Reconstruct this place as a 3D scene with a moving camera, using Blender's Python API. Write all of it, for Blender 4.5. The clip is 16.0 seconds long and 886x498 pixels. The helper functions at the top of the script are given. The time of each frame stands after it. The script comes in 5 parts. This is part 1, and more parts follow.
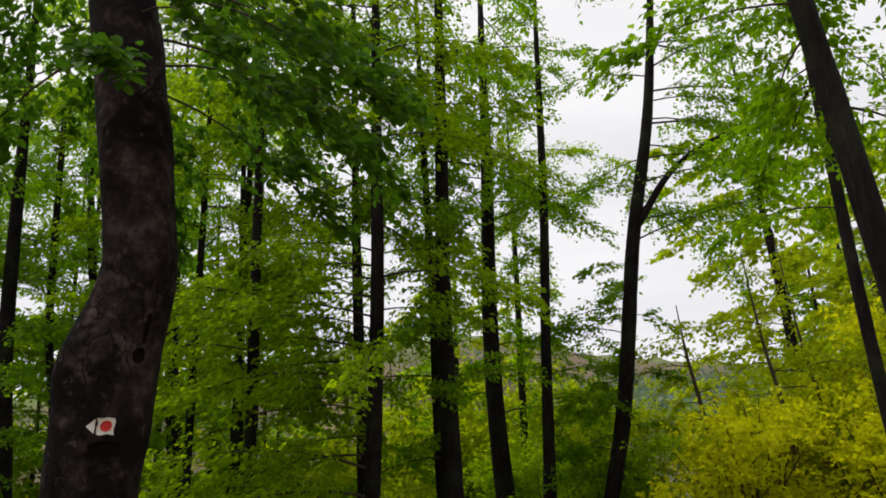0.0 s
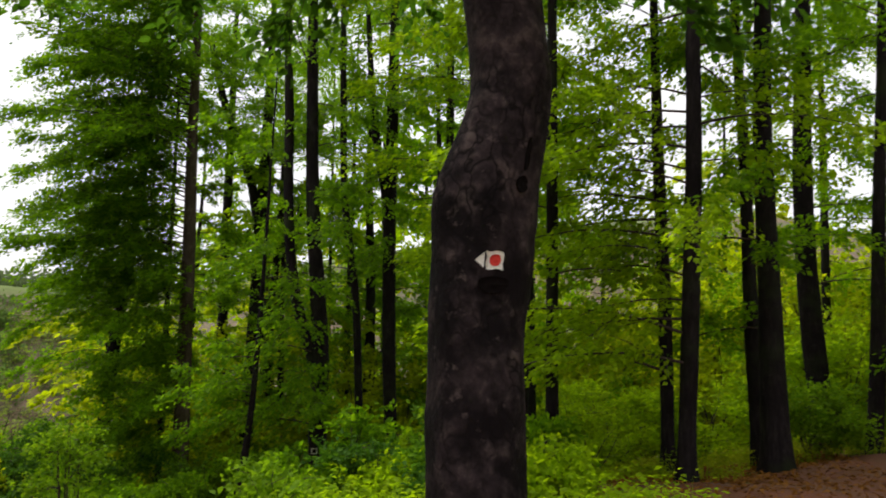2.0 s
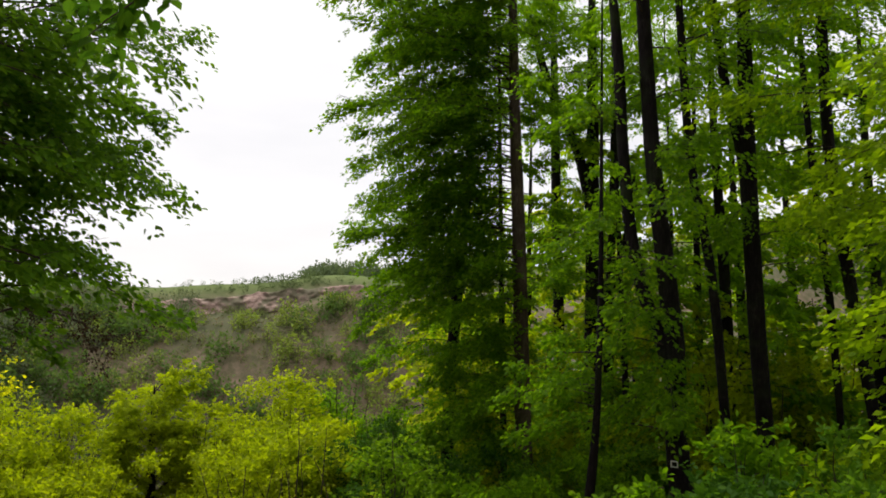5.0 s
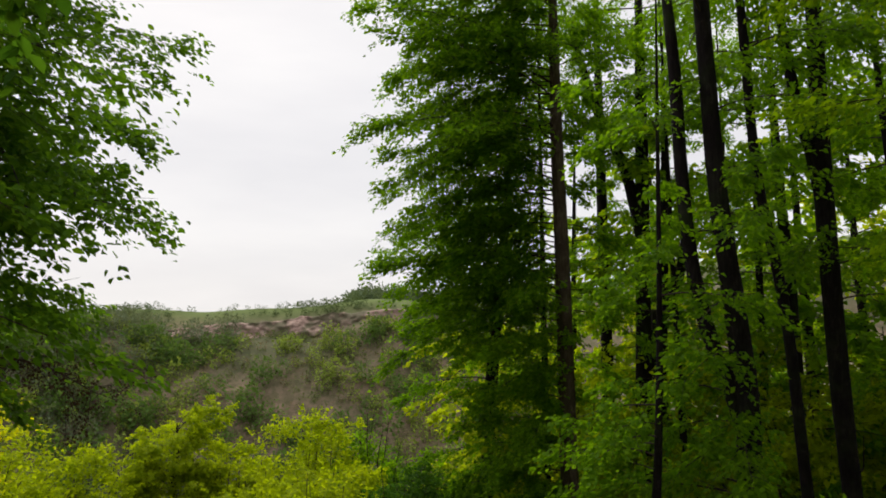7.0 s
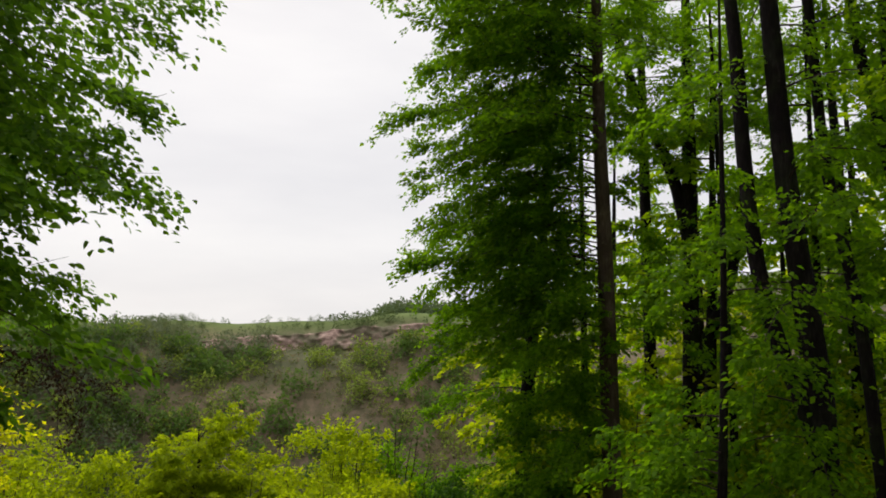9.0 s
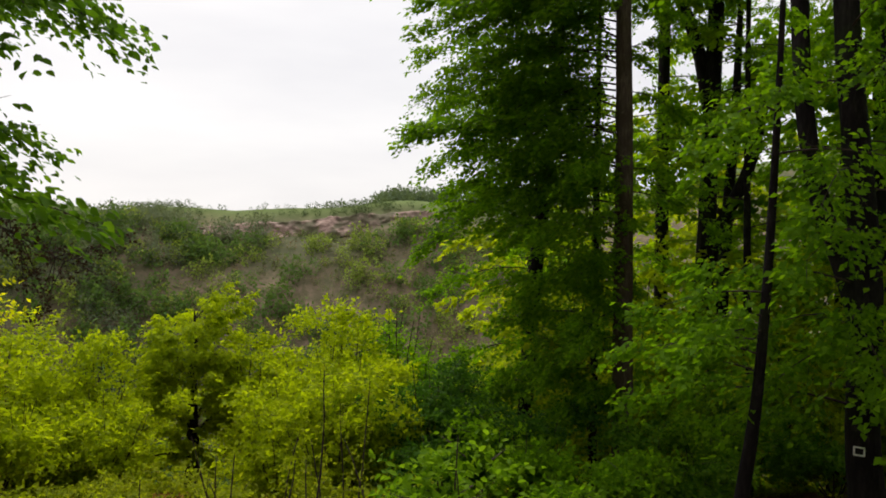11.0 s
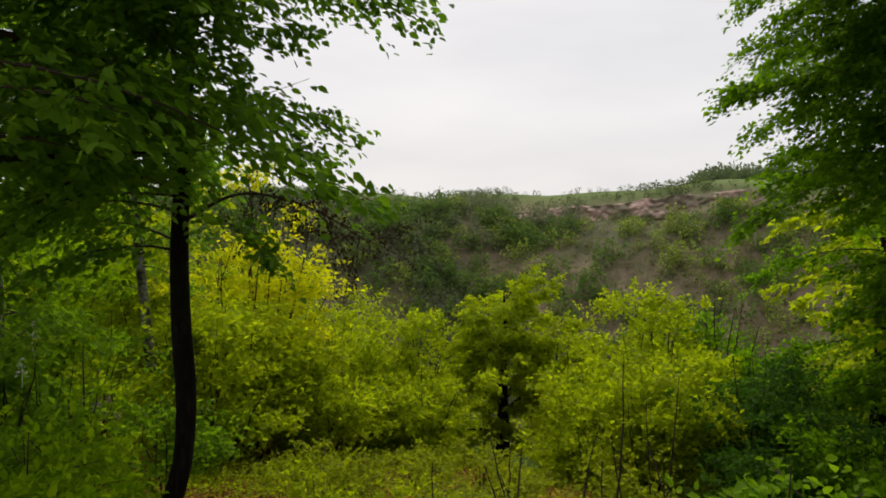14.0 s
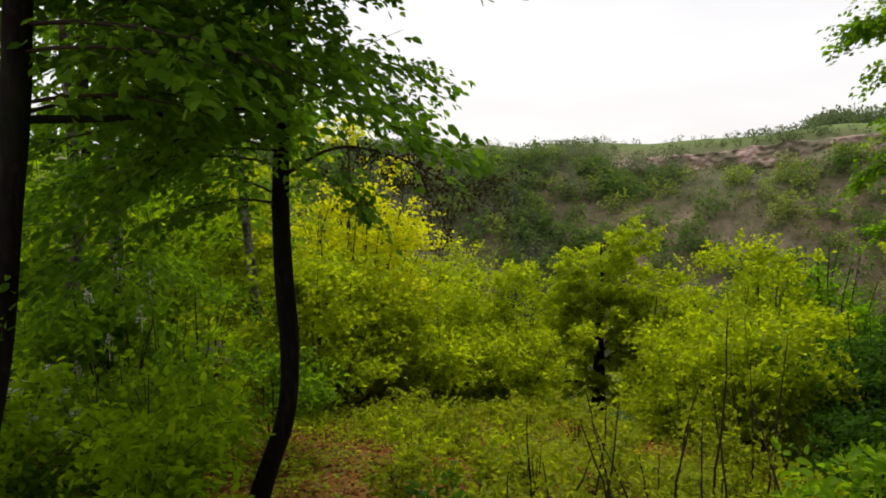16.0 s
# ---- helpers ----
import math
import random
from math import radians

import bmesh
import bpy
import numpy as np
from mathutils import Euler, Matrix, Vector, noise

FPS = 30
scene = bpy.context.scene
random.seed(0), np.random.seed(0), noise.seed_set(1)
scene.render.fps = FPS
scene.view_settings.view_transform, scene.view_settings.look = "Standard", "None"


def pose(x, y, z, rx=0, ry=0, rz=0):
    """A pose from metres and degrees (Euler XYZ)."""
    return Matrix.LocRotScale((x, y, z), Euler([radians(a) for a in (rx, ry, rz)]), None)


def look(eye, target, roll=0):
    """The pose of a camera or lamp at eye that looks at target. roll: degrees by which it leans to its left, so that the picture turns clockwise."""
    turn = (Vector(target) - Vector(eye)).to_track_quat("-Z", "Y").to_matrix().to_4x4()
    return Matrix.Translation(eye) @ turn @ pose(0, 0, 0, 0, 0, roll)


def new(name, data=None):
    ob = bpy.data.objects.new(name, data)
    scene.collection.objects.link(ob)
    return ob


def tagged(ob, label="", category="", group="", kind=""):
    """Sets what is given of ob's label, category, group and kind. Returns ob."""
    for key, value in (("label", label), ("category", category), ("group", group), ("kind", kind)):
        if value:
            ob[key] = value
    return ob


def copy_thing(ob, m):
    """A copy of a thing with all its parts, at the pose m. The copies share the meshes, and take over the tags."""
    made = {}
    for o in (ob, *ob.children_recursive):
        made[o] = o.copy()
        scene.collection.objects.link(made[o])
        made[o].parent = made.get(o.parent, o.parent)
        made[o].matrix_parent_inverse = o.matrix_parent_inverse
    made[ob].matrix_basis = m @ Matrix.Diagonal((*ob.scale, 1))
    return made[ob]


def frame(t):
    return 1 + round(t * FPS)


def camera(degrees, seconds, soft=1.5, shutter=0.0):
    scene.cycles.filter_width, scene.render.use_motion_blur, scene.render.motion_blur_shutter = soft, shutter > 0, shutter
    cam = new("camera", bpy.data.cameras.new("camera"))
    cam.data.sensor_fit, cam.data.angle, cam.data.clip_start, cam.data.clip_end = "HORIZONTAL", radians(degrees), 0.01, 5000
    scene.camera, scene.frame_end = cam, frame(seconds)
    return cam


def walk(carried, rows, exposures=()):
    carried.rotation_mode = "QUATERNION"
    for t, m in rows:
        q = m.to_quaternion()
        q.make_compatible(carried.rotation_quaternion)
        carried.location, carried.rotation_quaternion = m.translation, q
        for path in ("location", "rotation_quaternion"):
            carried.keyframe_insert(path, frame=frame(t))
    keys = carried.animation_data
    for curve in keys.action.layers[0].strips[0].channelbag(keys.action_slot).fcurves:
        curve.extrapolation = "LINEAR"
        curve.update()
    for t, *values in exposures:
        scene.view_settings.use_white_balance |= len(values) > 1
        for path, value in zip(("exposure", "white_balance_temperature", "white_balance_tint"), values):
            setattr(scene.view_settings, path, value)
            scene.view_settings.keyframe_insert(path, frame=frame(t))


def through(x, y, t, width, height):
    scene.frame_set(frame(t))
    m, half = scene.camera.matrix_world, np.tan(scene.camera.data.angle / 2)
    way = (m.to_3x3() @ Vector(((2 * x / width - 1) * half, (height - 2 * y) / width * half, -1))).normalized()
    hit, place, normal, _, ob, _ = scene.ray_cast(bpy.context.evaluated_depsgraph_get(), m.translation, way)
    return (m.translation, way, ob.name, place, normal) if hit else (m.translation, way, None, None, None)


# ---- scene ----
cam = camera(62.6, 16.0, soft=1.8, shutter=0.1)
PATH = [
    (0, (1.725, -0.965, 1.738), (2.015, 0.933, 2.297), -2.3),
    (0.5, (1.553, -0.982, 1.708), (1.817, 0.938, 2.202), -2.9),
    (1, (1.318, -0.751, 1.661), (1.55, 1.175, 2.15), -3.9),
    (1.5, (1.046, -0.49, 1.626), (1.034, 1.46, 2.072), -1.4),
    (2, (0.755, -0.135, 1.611), (0.406, 1.82, 1.844), 1.1),
    (2.5, (0.551, 0.434, 1.635), (-0.23, 2.27, 1.763), -0.0),
    (3, (0.378, 0.661, 1.602), (-0.61, 2.399, 1.684), 0.9),
    (3.5, (0.252, 0.88, 1.625), (-0.785, 2.588, 1.707), 0.7),
    (4, (0.116, 1.071, 1.662), (-1.069, 2.676, 1.804), 0.1),
    (4.2, (0.062, 1.184, 1.656), (-1.104, 2.802, 1.808), -0.0),
    (6.3, (-0.578, 2.55, 2.036), (-1.832, 4.089, 2.275), 0.4),
    (6.5, (-0.669, 2.658, 2.061), (-1.971, 4.156, 2.302), 0.4),
    (7, (-0.806, 2.865, 2.015), (-2.062, 4.404, 2.25), 0.1),
    (7.5, (-0.928, 3.083, 1.992), (-2.14, 4.656, 2.233), -0.6),
    (8, (-1.045, 3.26, 1.91), (-2.228, 4.853, 2.164), -0.2),
    (8.5, (-1.206, 3.406, 1.854), (-2.387, 4.999, 2.114), -0.2),
    (9, (-1.436, 3.586, 1.832), (-2.756, 5.063, 2.107), 0.9),
    (9.5, (-1.695, 3.765, 1.746), (-3.062, 5.222, 1.821), 1.6),
    (9.7, (-1.757, 3.807, 1.726), (-3.132, 5.26, 1.706), 0.6),
    (11.8, (-2.428, 4.441, 1.6), (-3.681, 6.0, 1.578), -0.1),
    (12, (-2.482, 4.491, 1.598), (-3.731, 6.052, 1.534), -3.5),
    (12.5, (-2.591, 4.581, 1.618), (-4.16, 5.821, 1.615), -2.0),
    (13, (-2.553, 4.607, 1.597), (-4.337, 5.512, 1.627), -1.0),
    (13.5, (-2.548, 4.625, 1.585), (-4.365, 5.459, 1.614), -0.8),
    (14, (-2.617, 4.702, 1.567), (-4.437, 5.527, 1.483), 0.2),
    (14.5, (-2.672, 4.776, 1.549), (-4.473, 5.618, 1.333), 0.7),
    (15, (-2.702, 4.797, 1.539), (-4.5, 5.627, 1.261), 1.3),
    (15.5, (-2.681, 4.766, 1.551), (-4.524, 5.494, 1.274), 1.0),
    (16, (-2.651, 4.715, 1.576), (-4.553, 5.293, 1.359), -0.4),
]
EXPOSURES = [(0.0, 0.34), (1.0, 0.52), (2.0, 0.7), (4.0, 0.58), (6.5, 0.25), (9.5, 0.22), (12.0, 0.4), (12.6, 0.3), (13.4, 0.12), (14.5, 0.2), (15.5, 0.35), (16.0, 0.4)]
walk(cam, [(t, look(e, g, r)) for t, e, g, r in PATH], EXPOSURES)

# ---------------------------------------------------------------- light
world = bpy.data.worlds.new("overcast_sky")
scene.world = world
world.use_nodes = True
wn, wl = world.node_tree.nodes, world.node_tree.links
wn.clear()
w_out = wn.new("ShaderNodeOutputWorld")
w_bg = wn.new("ShaderNodeBackground")
w_sky = wn.new("ShaderNodeTexSky")
w_sky.sky_type, w_sky.sun_disc = "NISHITA", False
w_sky.sun_elevation, w_sky.sun_rotation = radians(48), radians(-70)
w_sky.air_density, w_sky.dust_density = 1.0, 4.0
w_co = wn.new("ShaderNodeTexCoord")
w_map = wn.new("ShaderNodeMapping")
w_map.inputs["Scale"].default_value = (1.2, 1.2, 5.0)
w_noise = wn.new("ShaderNodeTexNoise")
w_noise.inputs["Scale"].default_value, w_noise.inputs["Detail"].default_value = 1.7, 5.0
w_ramp = wn.new("ShaderNodeValToRGB")
w_ramp.color_ramp.elements[0].position, w_ramp.color_ramp.elements[0].color = 0.3, (6.95, 6.85, 7.05, 1)
w_ramp.color_ramp.elements[1].position, w_ramp.color_ramp.elements[1].color = 0.72, (8.5, 8.3, 8.25, 1)
w_mix = wn.new("ShaderNodeMix")
w_mix.data_type = "RGBA"
w_mix.inputs["Factor"].default_value = 0.9
wl.new(w_co.outputs["Generated"], w_map.inputs["Vector"])
wl.new(w_map.outputs["Vector"], w_noise.inputs["Vector"])
wl.new(w_noise.outputs["Fac"], w_ramp.inputs["Fac"])
wl.new(w_sky.outputs["Color"], w_mix.inputs["A"])
wl.new(w_ramp.outputs["Color"], w_mix.inputs["B"])
wl.new(w_mix.outputs["Result"], w_bg.inputs["Color"])
w_bg.inputs["Strength"].default_value = 0.1
wl.new(w_bg.outputs["Background"], w_out.inputs["Surface"])

sun_data = bpy.data.lights.new("sun", "SUN")
sun_data.energy, sun_data.angle, sun_data.color = 2.6, radians(40), (1.0, 0.96, 0.88)
sun = new("sun", sun_data)
sun.matrix_world = look((0, 0, 30), (12, -6, 0))


# ---------------------------------------------------------------- materials
def nodes_of(name):
    m = bpy.data.materials.new(name)
    m.use_nodes = True
    n, l = m.node_tree.nodes, m.node_tree.links
    return m, n, l, n["Principled BSDF"], n["Material Output"]


def ramp(n, l, fac, stops):
    r = n.new("ShaderNodeValToRGB")
    while len(r.color_ramp.elements) < len(stops):
        r.color_ramp.elements.new(0.5)
    for e, (p, c) in zip(r.color_ramp.elements, stops):
        e.position, e.color = p, (*c, 1)
    l.new(fac, r.inputs["Fac"])
    return r.outputs["Color"]


def noise_tex(n, l, vec, scale, detail=4, rough=0.55):
    t = n.new("ShaderNodeTexNoise")
    t.inputs["Scale"].default_value, t.inputs["Detail"].default_value, t.inputs["Roughness"].default_value = scale, detail, rough
    if vec is not None:
        l.new(vec, t.inputs["Vector"])
    return t.outputs["Fac"]


def mix_col(n, l, fac, a, b, mode="MIX"):
    m = n.new("ShaderNodeMix")
    m.data_type, m.blend_type = "RGBA", mode
    for key, v in (("Factor", fac), ("A", a), ("B", b)):
        if isinstance(v, (int, float)):
            m.inputs[key].default_value = v
        elif isinstance(v, tuple):
            m.inputs[key].default_value = (*v, 1)
        else:
            l.new(v, m.inputs[key])
    return m.outputs["Result"]


def leaf_material(name, dark, mid, light, through=0.4, rough=0.6):
    """Leaves: each its own shade between three greens, letting part of the light through."""
    m, n, l, b, out = nodes_of(name)
    geo = n.new("ShaderNodeNewGeometry")
    co = n.new("ShaderNodeTexCoord")
    each = ramp(n, l, geo.outputs["Random Per Island"], [(0.0, dark), (0.5, mid), (1.0, light)])
    patch = noise_tex(n, l, co.outputs["Object"], 0.9, 2)
    col = mix_col(n, l, ramp(n, l, patch, [(0.35, (0.0, 0.0, 0.0)), (0.65, (0.55, 0.55, 0.55))]), each, mid)
    l.new(col, b.inputs["Base Color"])
    b.inputs["Roughness"].default_value = rough
    b.inputs["Specular IOR Level"].default_value = 0.06
    tr = n.new("ShaderNodeBsdfTranslucent")
    lit = mix_col(n, l, 0.6, col, (1.0, 0.95, 0.25), "MULTIPLY")
    hs = n.new("ShaderNodeHueSaturation")
    hs.inputs["Value"].default_value = 2.4
    l.new(lit, hs.inputs["Color"])
    l.new(hs.outputs["Color"], tr.inputs["Color"])
    mx = n.new("ShaderNodeMixShader")
    mx.inputs["Fac"].default_value = through
    l.new(b.outputs["BSDF"], mx.inputs[1])
    l.new(tr.outputs["BSDF"], mx.inputs[2])
    l.new(mx.outputs["Shader"], out.inputs["Surface"])
    return m


def bark_material(name, dark, mid, light, moss=0.0, scale=1.0, streak=5.0, bump=0.5, crack=0.0, patchy=0.75):
    m, n, l, b, out = nodes_of(name)
    co = n.new("ShaderNodeTexCoord")
    mp = n.new("ShaderNodeMapping")
    mp.inputs["Scale"].default_value = (streak * scale, streak * scale, scale)
    l.new(co.outputs["Object"], mp.inputs["Vector"])
    fine = noise_tex(n, l, mp.outputs["Vector"], 5.0, 6, 0.65)
    broad = noise_tex(n, l, co.outputs["Object"], 2.3 * scale, 4, 0.6)
    blot = noise_tex(n, l, co.outputs["Object"], 7.0 * scale, 5, 0.7)
    col = ramp(n, l, fine, [(0.3, dark), (0.52, mid), (0.75, light)])
    col = mix_col(n, l, ramp(n, l, broad, [(0.42, (0, 0, 0)), (0.56 if patchy > 0.8 else 0.62, (patchy, patchy, patchy))]), col, dark)
    col = mix_col(n, l, ramp(n, l, blot, [(0.6, (0, 0, 0)), (0.7, (0.6, 0.6, 0.6))]), col, light)
    height = fine
    if crack:
        mp2 = n.new("ShaderNodeMapping")
        mp2.inputs["Scale"].default_value = (1.0, 1.0, 0.45)
        wob = n.new("ShaderNodeMix")
        wob.data_type, wob.blend_type = "RGBA", "ADD"
        wob.inputs["Factor"].default_value = 0.25
        wn2 = n.new("ShaderNodeTexNoise")
        wn2.inputs["Scale"].default_value = 6.0
        l.new(co.outputs["Object"], wn2.inputs["Vector"])
        l.new(co.outputs["Object"], wob.inputs["A"])
        l.new(wn2.outputs["Color"], wob.inputs["B"])
        l.new(wob.outputs["Result"], mp2.inputs["Vector"])
        vo = n.new("ShaderNodeTexVoronoi")
        vo.feature = "DISTANCE_TO_EDGE"
        vo.inputs["Scale"].default_value = 9.0
        l.new(mp2.outputs["Vector"], vo.inputs["Vector"])
        where = ramp(n, l, noise_tex(n, l, co.outputs["Object"], 2.0, 3), [(0.42, (0, 0, 0)), (0.6, (crack, crack, crack))])
        line = ramp(n, l, vo.outputs["Distance"], [(0.0, (1, 1, 1)), (0.09, (0, 0, 0))])
        col = mix_col(n, l, mix_col(n, l, 1.0, where, line, "MULTIPLY"), col, tuple(c * 0.35 for c in dark))
        height = mix_col(n, l, 0.4, fine, vo.outputs["Distance"])
    if moss:
        mz = noise_tex(n, l, co.outputs["Object"], 1.4, 4, 0.6)
        col = mix_col(n, l, ramp(n, l, mz, [(0.5, (0, 0, 0)), (0.7, (moss, moss, moss))]), col, (0.05, 0.075, 0.02))
    l.new(col, b.inputs["Base Color"])
    b.inputs["Roughness"].default_value = 0.85
    b.inputs["Specular IOR Level"].default_value = 0.08
    bp = n.new("ShaderNodeBump")
    bp.inputs["Strength"].default_value, bp.inputs["Distance"].default_value = bump, 0.03
    l.new(height, bp.inputs["Height"])
    l.new(bp.outputs["Normal"], b.inputs["Normal"])
    return m


def plain_material(name, col, rough=0.6, vary=0.25, scale=30.0):
    m, n, l, b, out = nodes_of(name)
    co = n.new("ShaderNodeTexCoord")
    f = noise_tex(n, l, co.outputs["Object"], scale, 5, 0.6)
    lo = tuple(c * (1 - vary) for c in col)
    l.new(ramp(n, l, f, [(0.35, lo), (0.65, col)]), b.inputs["Base Color"])
    b.inputs["Roughness"].default_value = rough
    b.inputs["Specular IOR Level"].default_value = 0.08 if rough > 0.7 else 0.4
    return m


BEECH = leaf_material("beech_leaves", (0.05, 0.112, 0.002), (0.088, 0.18, 0.003), (0.145, 0.255, 0.005), 0.55)
# Lighter copy of BEECH: light on the leaves is put into this green.
BEECH_BRIGHT = leaf_material("brightened_beech_leaves", (0.10, 0.175, 0.002), (0.16, 0.255, 0.003), (0.225, 0.325, 0.005), 0.54)
# Darker copy of BEECH: shade is put into this leaf colour.
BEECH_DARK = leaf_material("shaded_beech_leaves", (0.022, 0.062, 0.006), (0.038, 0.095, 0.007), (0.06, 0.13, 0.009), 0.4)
HORNBEAM = leaf_material("hornbeam_leaves", (0.044, 0.105, 0.007), (0.075, 0.16, 0.009), (0.12, 0.22, 0.011), 0.45)
LIME = leaf_material("lime_green_leaves", (0.15, 0.205, 0.002), (0.21, 0.27, 0.003), (0.28, 0.335, 0.005), 0.5)
YELLOW = leaf_material("yellow_green_leaves", (0.26, 0.30, 0.003), (0.37, 0.39, 0.004), (0.48, 0.47, 0.008), 0.5)
MAPLE = leaf_material("maple_leaves", (0.065, 0.13, 0.004), (0.105, 0.195, 0.006), (0.15, 0.25, 0.008), 0.45)
HERB = leaf_material("herb_leaves", (0.11, 0.145, 0.005), (0.165, 0.205, 0.006), (0.24, 0.265, 0.010), 0.45)
GRASS = leaf_material("grass_blades", (0.10, 0.15, 0.005), (0.16, 0.22, 0.006), (0.22, 0.27, 0.012), 0.45)
LITTER = leaf_material("dead_leaves", (0.11, 0.042, 0.010), (0.19, 0.08, 0.016), (0.27, 0.125, 0.03), 0.1, 0.85)
DRY = leaf_material("withered_seed_clusters", (0.03, 0.018, 0.012), (0.05, 0.03, 0.02), (0.08, 0.045, 0.03), 0.1, 0.8)
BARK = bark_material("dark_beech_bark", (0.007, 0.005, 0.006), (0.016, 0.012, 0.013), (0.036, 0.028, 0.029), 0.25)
BARK_BROWN = bark_material("brown_bark", (0.045, 0.032, 0.022), (0.09, 0.067, 0.048), (0.15, 0.118, 0.088), 0.15)
BARK_GREY = bark_material("grey_beech_bark", (0.007, 0.005, 0.006), (0.034, 0.024, 0.026), (0.11, 0.083, 0.078), 0.0, 1.3, 1.2, 1.0, 0.9, 0.95)
BIRCH = bark_material("white_birch_bark", (0.022, 0.018, 0.015), (0.24, 0.22, 0.19), (0.46, 0.44, 0.39), 0.2, 1.6, 0.35, 0.4, 0.0, 0.95)
TWIG = plain_material("twig_bark", (0.06, 0.042, 0.035), 0.8)
RED_TWIG = plain_material("reddish_twig_bark", (0.21, 0.12, 0.09), 0.85)
PAINT_WHITE = plain_material("white_trail_paint", (0.78, 0.76, 0.70), 0.6, 0.2, 60)
PAINT_RED = plain_material("red_trail_paint", (0.62, 0.03, 0.02), 0.55, 0.15, 60)
BLOSSOM = plain_material("creamy_white_petals", (0.72, 0.68, 0.55), 0.7, 0.2, 60)
SCAR = plain_material("dark_bark_scar", (0.006, 0.004, 0.004), 0.95, 0.4, 40)


# ---------------------------------------------------------------- ground shape
def softplus(a):
    return np.logaddexp(0, a)


def smooth(a, lo, hi):
    t = np.clip((a - lo) / (hi - lo), 0, 1)
    return t * t * (3 - 2 * t)


def wave(x, y, s, p):
    return np.sin(x * s + p) * np.cos(y * s * 1.13 + p * 2.1) + 0.5 * np.sin((x + y) * s * 2.3 + p * 3) + 0.3 * np.cos((x - y) * s * 4.1 + p)


def ground_z(x, y):
    """Level beside the trail, falling away to the valley, with the far slope, its top and the hill beyond the wood."""
    x, y = np.asarray(x, float), np.asarray(y, float)
    u, v = (y - x) / math.sqrt(2), (x + y) / math.sqrt(2)
    z = -0.24 * np.minimum(softplus(u - 5), 60)
    rim = 0.9 * softplus((u - 27) / 3) * 3
    side = 1 - smooth(v, 25, 75)
    z = z - rim * side
    floor = -58 + 6 * smooth(v, -10, 30)
    z = np.where(side > 0, np.logaddexp(z / 4, floor / 4) * 4, z)
    toe = 165 - 75 * smooth(-v, 55, 150)
    top = 10.5 + 0.06 * np.maximum(v + 60, 0) + 0.02 * np.maximum(-v - 60, 0) + 1.5 * wave(u * 0.0, v, 0.035, 0.4)
    far = floor + (top - floor - 9) * smooth(u, toe, toe + 95) ** 0.8 + 9 * smooth(u, 262, 285)
    far = far + wave(u, v, 0.06, 1.3) * 1.6 * smooth(u, toe, toe + 40) * (1 - smooth(u, 255, 275))
    far = far - 0.02 * np.maximum(u - 300, 0)
    z = np.where(u > 120, np.maximum(z, far), z)
    z = z + 0.14 * np.maximum(v - 70, 0) * smooth(v, 70, 140) * (1 - smooth(v, 350, 600)) + 39 * smooth(v, 350, 600)
    z = z - 0.32 * np.exp(-((x + 9.3) ** 2 + (y - 4.8) ** 2) / 4.8)
    near = np.hypot(x, y)
    return z + 0.035 * wave(x, y, 0.9, 0.7) * (1 - smooth(near, 20, 40))


def gz(x, y):
    return float(ground_z(x, y))


# ---------------------------------------------------------------- mesh helpers
def mesh_object(name, verts, faces, material, parent=None, label="", shade=True):
    """One mesh object out of vertex and face arrays (faces: one array or a list of arrays of equal width)."""
    me = bpy.data.meshes.new(name)
    verts = np.asarray(verts, np.float32).reshape(-1, 3)
    groups = faces if isinstance(faces, list) else [faces]
    groups = [np.asarray(f, np.int32) for f in groups if len(f)]
    me.vertices.add(len(verts))
    me.vertices.foreach_set("co", verts.ravel())
    loops = np.concatenate([f.ravel() for f in groups])
    sizes = np.concatenate([np.full(len(f), f.shape[1], np.int32) for f in groups])
    me.loops.add(len(loops))
    me.loops.foreach_set("vertex_index", loops)
    me.polygons.add(len(sizes))
    me.polygons.foreach_set("loop_start", np.concatenate([[0], np.cumsum(sizes)[:-1]]).astype(np.int32))
    if shade:
        me.polygons.foreach_set("use_smooth", np.ones(len(sizes), bool))
    me.update(calc_edges=True)
    me.validate()
    me.materials.append(material)
    ob = new(name, me)
    if parent is not None:
        ob.parent = parent
    if label:
        ob["label"] = label
    return ob


def unit(a):
    return a / np.maximum(np.linalg.norm(a, axis=-1, keepdims=True), 1e-9)


def curve_points(pts, n):
    """n points on a smooth curve through the rows of pts (x, y, z, radius)."""
    p = np.asarray(pts, float)
    d = np.concatenate([[0], np.cumsum(np.linalg.norm(np.diff(p[:, :3], axis=0), axis=1))])
    s = np.linspace(0, d[-1], n)
    out = np.empty((n, p.shape[1]))
    slope = np.gradient(p, d, axis=0)
    k = np.clip(np.searchsorted(d, s, side="right") - 1, 0, len(d) - 2)
    h = (d[k + 1] - d[k])[:, None]
    t = ((s - d[k]) / h[:, 0])[:, None]
    out = (2 * t**3 - 3 * t**2 + 1) * p[k] + (t**3 - 2 * t**2 + t) * h * slope[k] + (-2 * t**3 + 3 * t**2) * p[k + 1] + (t**3 - t**2) * h * slope[k + 1]
    return out


